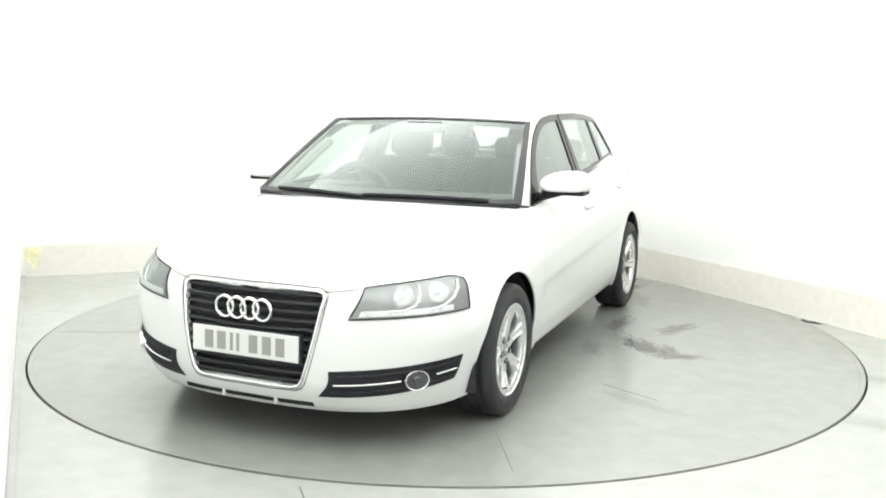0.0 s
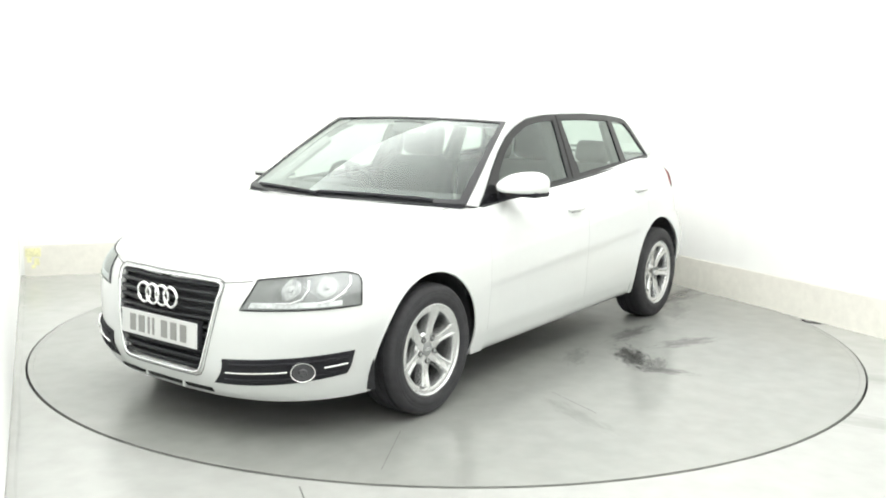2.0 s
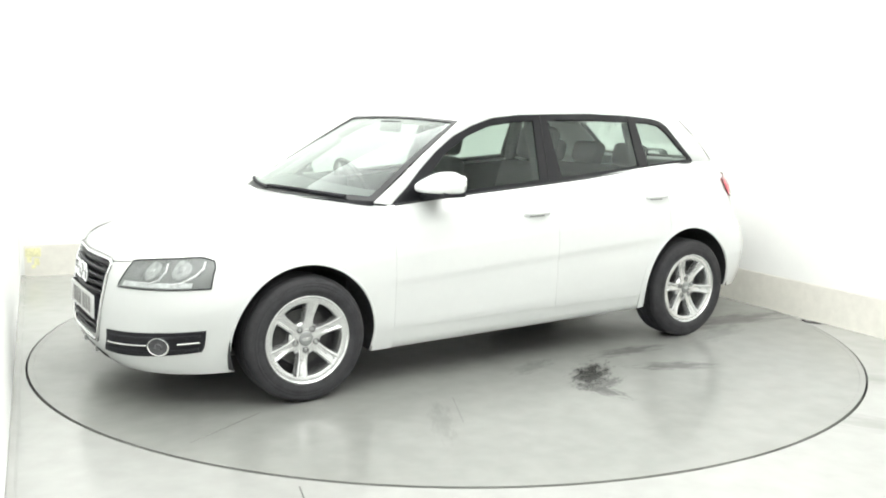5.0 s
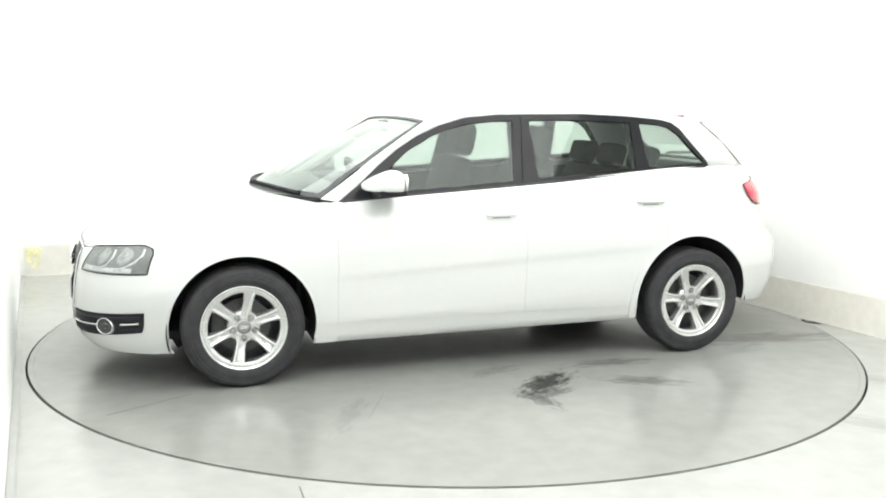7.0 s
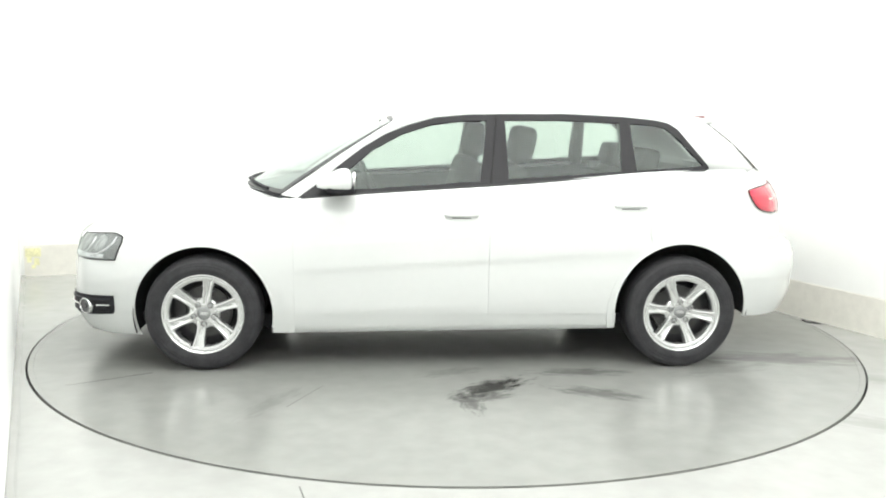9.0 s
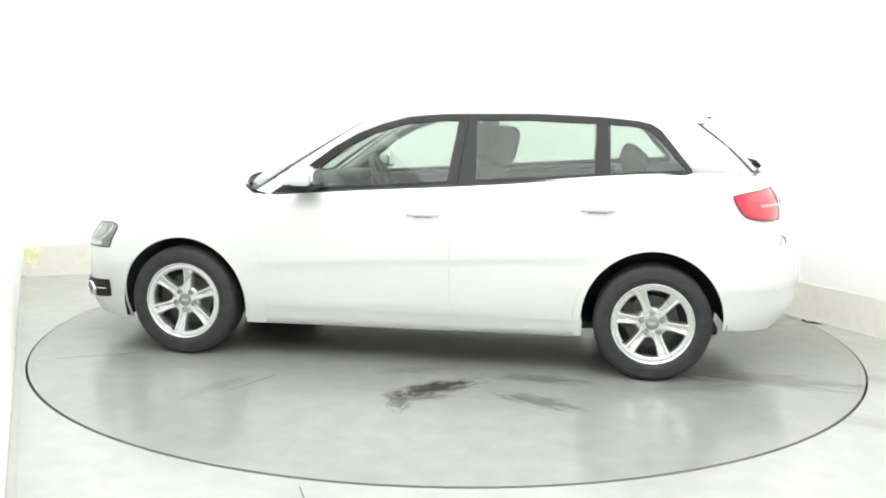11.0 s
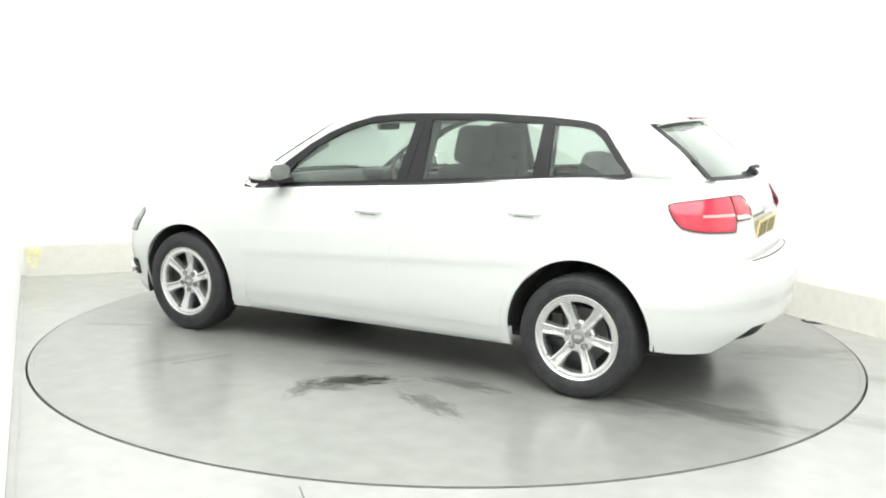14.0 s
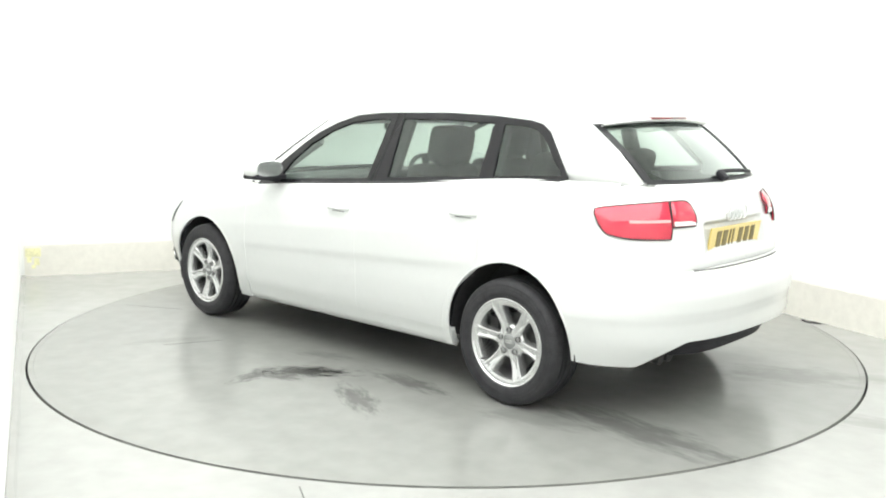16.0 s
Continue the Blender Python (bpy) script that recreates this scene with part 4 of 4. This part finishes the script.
def headlamp(side):
    lamp = new("headlamp")
    lamp.parent = car
    lamp["label"] = "clear-covered headlamp with two reflectors"

    def lo(s):
        z = lerp(0.562, 0.590, s)
        return lerp(front_f_of_y(0.445, 0.56), front_f_of_x(1.738, 0.59), s), z

    def hi(s):
        z = 0.681 + 0.043 * s**0.7
        return lerp(front_f_of_y(0.522, 0.66), front_f_of_x(1.705, 0.717), s), min(z, 0.722) - 0.016 * max(0.0, (s - 0.86) / 0.14) ** 2

    def place(ob):
        if side < 0:
            for v in ob.data.vertices:
                v.co.y = -v.co.y
            ob.data.flip_normals()
        return ob

    bm, pts = front_patch(bmesh.new(), lo, hi, 33, 9, 0.002)
    place(panel("lamp_housing", bm, LAMP_GREY, lamp, thick=0.003))
    border = pts[0] + [r[-1] for r in pts[1:]] + pts[-1][-2::-1] + [r[0] for r in pts[-2:0:-1]]
    bm = bmesh.new()
    tube(bm, [p + Vector((0.001, 0.001, 0)) for p in border], 0.0036, closed=True)
    place(part("lamp_seal", bm, TRIM, lamp))

    def at(s, v, out):
        a, b = lo(s), hi(s)
        return front_pt(lerp(a[0], b[0], v), lerp(a[1], b[1], v), out)

    for s, ds in ((0.37, 0.090), (0.70, 0.098)):
        bm = bmesh.new()
        bowl = ((0.02, 0.0075), (0.16, 0.0070), (0.24, 0.0035), (0.6, 0.0038), (0.9, 0.0065), (1.0, 0.0045))
        grid(bm, [[at(s + ds * r * math.cos(a), 0.62 + 0.31 * r * math.sin(a), out) for a in span(0, 2 * math.pi, 33)] for r, out in bowl])
        place(part("reflector", bm, BOWL, lamp, "bright round reflector"))
    bm = bmesh.new()
    grid(bm, [[at(s, lerp(0.08, 0.27, v) * (1 - 0.25 * s), 0.0045) for s in span(0.06, 0.84, 20)] for v in (0, 0.5, 1)])
    place(panel("lamp_tray", bm, REFLECTOR, lamp, "pale tray along the foot of the lamp", thick=0.003))
    bm = bmesh.new()
    tube(bm, [at(s, v, 0.004) for s, v in ((0.28, 0.22), (0.40, 0.20), (0.49, 0.32), (0.53, 0.60), (0.52, 0.85))], 0.005)
    place(part("lamp_strip", bm, REFLECTOR, lamp, "pale strip inside the lamp"))
    bm = bmesh.new()
    tube(bm, [at(s, v, 0.004) for s, v in ((0.62, 0.16), (0.75, 0.22), (0.85, 0.42), (0.90, 0.66), (0.92, 0.88))], 0.006)
    place(part("lamp_strip", bm, REFLECTOR, lamp))
    bm, _ = front_patch(bmesh.new(), lo, hi, 33, 7, 0.009)
    g = place(panel("lamp_cover", bm, CLEAR, lamp, "clear plastic lamp cover", thick=0))
    g.visible_shadow = False


def fog_grille(side):
    fg = new("fog_lamp_grille")
    fg.parent = car
    fg["label"] = "black slatted air inlet with a round fog lamp"

    def lo(s):
        return lerp(front_f_of_y(0.340, 0.25), front_f_of_x(1.785, 0.32), s), 0.240 + 0.052 * s**1.5

    def hi(s):
        return lerp(front_f_of_y(0.395, 0.33), front_f_of_x(1.770, 0.41), s), 0.350 + 0.046 * s

    def place(ob):
        if side < 0:
            for v in ob.data.vertices:
                v.co.y = -v.co.y
            ob.data.flip_normals()
        return ob

    def at(s, v, out):
        a, b = lo(s), hi(s)
        return front_pt(lerp(a[0], b[0], v), lerp(a[1], b[1], v), out)

    bm, pts = front_patch(bmesh.new(), lo, hi, 25, 7, 0.005)
    place(panel("inlet_backing", bm, PLASTIC, fg, thick=0.004))
    for v in (0.2, 0.8):
        bm = bmesh.new()
        tube(bm, [at(s, v, 0.007) for s in span(0.06, 0.96, 14)], 0.006)
        place(part("inlet_slat", bm, PLASTIC, fg))
    bm = bmesh.new()
    tube(bm, [at(s, 0.5, 0.010) for s in span(0.04, 0.50, 10)], 0.005)
    place(part("chrome_strip", bm, CHROME, fg, "thin chrome strip"))
    bm = bmesh.new()
    tube(bm, [at(s, 0.5, 0.010) for s in span(0.78, 0.96, 6)], 0.005)
    place(part("chrome_strip", bm, CHROME, fg, "thin chrome strip"))
    c = at(0.62, 0.46, 0.010)
    n = (at(0.62, 0.46, 0.1) - at(0.62, 0.46, 0.0)).normalized()
    m = Matrix.Translation(c) @ Vector((0, 1, 0)).rotation_difference(n).to_matrix().to_4x4() @ Matrix.Diagonal((1.06, 1, 0.84, 1))
    bm = bmesh.new()
    lathe(bm, [(0.043, 0.008), (0.0450, 0.014), (0.0485, 0.015), (0.0505, 0.011), (0.0505, -0.016)], steps=40, m=m)
    place(part("fog_lamp_ring", bm, CHROME, fg, "chrome fog lamp ring"))
    bm = bmesh.new()
    lathe(bm, [(0.0, 0.014), (0.013, 0.015), (0.018, 0.010), (0.031, 0.010), (0.044, 0.012)], steps=32, m=m)
    place(part("fog_lamp_lens", bm, LENS, fg, "grey fog lamp lens"))


for sd in (1, -1):
    headlamp(sd)
    fog_grille(sd)
bm = bmesh.new()
grid(bm, [[Vector((front_pt(front_f_of_y(abs(y), z), z).x + 0.003, y, z)) for y in span(-0.34, 0.30, 30)] for z in (0.186, 0.198, 0.206)])
panel("lower_slot", bm, GAP, car, "narrow dark slot under the grille", thick=0.006)
for y in (-0.13, 0.13):
    bm = bmesh.new()
    box(bm, (2.090, y, 0.197), (0.02, 0.014, 0.030), bevel=0.003)
    part("slot_divider", bm, PAINT, car)


# ---------------------------------------------------------------- car: tail details and outside fittings
def tail_lamp(side):
    lamp = new("tail_lamp")
    lamp.parent = car
    lamp["label"] = "red wrap-round tail lamp with a pale strip"

    def place(ob):
        if side < 0:
            for v in ob.data.vertices:
                v.co.y = -v.co.y
            ob.data.flip_normals()
        return ob

    def patch(f0, f1, zlo, zhi, out, cols=21, rows=7):
        bm = bmesh.new()
        pts = [[rear_pt(lerp(f0, f1, s), lerp(zlo(s), zhi(s), v), False, out + 0.002 + 0.013 * math.sin(math.pi * v) * min(1, 4 * s + 0.3)) for s in span(0, 1, cols)] for v in span(0, 1, rows)]
        return grid(bm, pts), pts

    f_tip, f_step, f_in = rear_f_of_x(-1.675, 0.95, False), rear_f_of_y(0.510, 0.9), rear_f_of_y(0.372, 0.9)
    za = lambda s: curve(s, [(0, 0.948), (0.05, 0.903), (0.16, 0.864), (0.5, 0.845), (1, 0.840)])
    zb = lambda s: curve(s, [(0, 0.970), (0.1, 0.979), (0.5, 0.993), (1, 1.003)])
    bm, pts = patch(f_tip, f_step - 0.004, za, zb, 0.006)
    place(panel("outer_lens", bm, RED, lamp, "glossy red lens", thick=0.008))
    border = pts[0] + [r[-1] for r in pts[1:]] + pts[-1][-2::-1] + [r[0] for r in pts[-2:0:-1]]
    bm = bmesh.new()
    tube(bm, border, 0.0030, closed=True, sides=6)
    place(part("lens_seal", bm, TRIM, lamp))
    zc = lambda s: 0.890 + 0.0 * s
    zd = lambda s: curve(s, [(0, 1.003), (0.6, 1.003), (0.85, 0.992), (1, 0.962)])
    bm, pts = patch(f_step + 0.006, f_in, zc, zd, 0.006, 12)
    place(panel("inner_lens", bm, RED, lamp, "glossy red lens", thick=0.008))
    border = pts[0] + [r[-1] for r in pts[1:]] + pts[-1][-2::-1] + [r[0] for r in pts[-2:0:-1]]
    bm = bmesh.new()
    tube(bm, border, 0.0030, closed=True, sides=6)
    place(part("lens_seal", bm, TRIM, lamp))
    bm = bmesh.new()
    grid(bm, [[rear_pt(lerp(lerp(f_tip, f_step, 0.42), f_step - 0.01, s), z, False, 0.0225) for s in span(0, 1, 10)] for z in (0.914, 0.926)])
    place(panel("lens_strip", bm, RED_LIGHT, lamp, "pale strip across the lens", thick=0.003))
    bm = bmesh.new()
    grid(bm, [[rear_pt(lerp(f_step + 0.015, f_in, s), z, False, 0.016) for s in span(0, 1, 10)] for z in (0.896, 0.916)])
    place(panel("reversing_lens", bm, PLATE_W, lamp, "white reversing lens", thick=0.004))


for sd in (1, -1):
    tail_lamp(sd)

# roof spoiler with the high brake lamp
bm = bmesh.new()
grid(bm, [[roof_pt(-1.5, t) + Vector((d, 0, h)) for t in span(-0.96, 0.96, 25)] for d, h in ((0.05, -0.004), (-0.01, 0.0), (-0.035, 0.0), (-0.042, -0.007), (-0.02, -0.018))])
panel("roof_spoiler", bm, PAINT, car, thick=0.006)
bm = bmesh.new()
box(bm, (-1.596, 0.01, 1.365), (0.03, 0.33, 0.012), bevel=0.004)
part("high_brake_lamp", bm, DEEP_RED, car, "slim red high brake lamp")
bm = bmesh.new()
wip = [rear_glass_pt(t, 0.06 + 0.05 * (1 - (t + 0.1) ** 2 * 3), 0.022) for t in span(0.02, -0.74, 10)]
tube(bm, wip, 0.010)
box(bm, rear_glass_pt(0.0, 0.06, 0.02), (0.055, 0.055, 0.03), tilt(-40), bevel=0.012)
part("rear_wiper", bm, PLASTIC, car, "black rear wiper")

def door_mirror(side):
    m = new("door_mirror")
    m.parent = car
    m["label"] = "white door mirror on a black foot"
    bm = bmesh.new()
    bmesh.ops.create_icosphere(bm, subdivisions=4, radius=1.0)
    for v in bm.verts:
        x, y, z = v.co
        fwd = max(0.0, x)
        x = x * 1.3 if x > 0 else -min(1.0, (-x) ** 0.5) * 0.55
        k = 0.62 + 0.38 * min(1, (y + 1) / 1.3)
        v.co = Vector((0.545 + 0.098 * x + 0.04 * (1 - y) * 0.5, 0.905 + 0.128 * max(-1, min(1, abs(y) ** 0.75 * (1 if y > 0 else -1))), 1.022 - 0.022 * fwd + 0.068 * k * (1 - 0.45 * fwd) * (abs(z) ** 0.7 * (1 if z > 0 else -1))))
    cut = bmesh.ops.bisect_plane(bm, geom=bm.verts[:] + bm.edges[:] + bm.faces[:], plane_co=(0, 0, 0.985), plane_no=(0, 0, 1), clear_inner=True)
    bmesh.ops.contextual_create(bm, geom=[e for e in cut["geom_cut"] if isinstance(e, bmesh.types.BMEdge)])
    a = part("mirror_shell", bm, PAINT, m, "white mirror shell", angle=80)
    bm = bmesh.new()
    box(bm, (0.562, 0.905, 0.977), (0.140, 0.225, 0.030), bevel=0.014, seg=3)
    tube(bm, [(0.60, 0.77, 0.945), (0.585, 0.83, 0.962), (0.57, 0.88, 0.975)], 0.022)
    b = part("mirror_foot", bm, PLASTIC, m, "black plastic mirror foot")
    bm = bmesh.new()
    ring = []
    for i in range(40):
        ca, sa = math.cos(2 * math.pi * i / 40), math.sin(2 * math.pi * i / 40)
        ring.append(Vector((0.489, 0.922 + 0.086 * math.copysign(abs(ca) ** 0.6, ca), 1.026 + 0.044 * math.copysign(abs(sa) ** 0.6, sa))))
    back = [bm.verts.new(p) for p in ring]
    fore = [bm.verts.new(p + Vector((0.012, 0, 0))) for p in ring]
    bm.faces.new(back)
    bm.faces.new(fore[::-1])
    for i in range(40):
        bm.faces.new((back[i - 1], fore[i - 1], fore[i], back[i]))
    bmesh.ops.recalc_face_normals(bm, faces=bm.faces)
    c = part("mirror_glass", bm, CHROME, m, "mirror glass", angle=30)
    if side < 0:
        for o in (a, b, c):
            for v in o.data.vertices:
                v.co.y = -v.co.y
            o.data.flip_normals()


for sd in (1, -1):
    door_mirror(sd)
    for x, z, h in ((-0.07, 0.842, door_f if sd > 0 else door_f2), (-0.985, 0.893, door_r if sd > 0 else door_r2)):
        y = side_y(x, z)
        bm = bmesh.new()
        tube(bm, [Vector((x + dx, sd * (y + dy), z - 0.004 * dx)) for dx, dy in ((-0.085, 0.002), (-0.07, 0.018), (-0.035, 0.024), (0.035, 0.024), (0.07, 0.018), (0.085, 0.002))], 0.010, sides=10)
        part("handle_grip", bm, PAINT, h)
        # grey strip on the door skin, painting the shade beneath the grip
        bm = bmesh.new()
        grid(bm, [[Vector((x + dx, sd * (side_y(x + dx, z + dz) + 0.002), z + dz)) for dx in span(-0.05, 0.05, 8)] for dz in (-0.021, -0.0145)])
        panel("handle_shade", bm, LAMP_GREY, h, thick=0.002)


# ---------------------------------------------------------------- what moves
TURNS = [(0.0, 247.05), (0.3, 245.80), (0.7, 243.30), (1.5, 237.75), (2.5, 230.60), (3.5, 223.45), (4.2, 218.45), (5.25, 210.95), (6.3, 203.52), (7.0, 198.62), (8.0, 191.62), (9.0, 184.68), (10.2, 176.50), (11.5, 167.98), (12.5, 161.22), (13.5, 154.33), (14.5, 147.45), (15.5, 140.53), (16.0, 137.02)]


def motions():
    offset = Matrix.Translation((0.071, 0.025, 0.0))
    walk(turntable, [(t, pose(0, 0, DECK_RISE, 0, 0, a)) for t, a in TURNS])
    walk(car, [(t, pose(0, 0, DECK_RISE, 0, 0, a) @ offset) for t, a in TURNS])


motions()
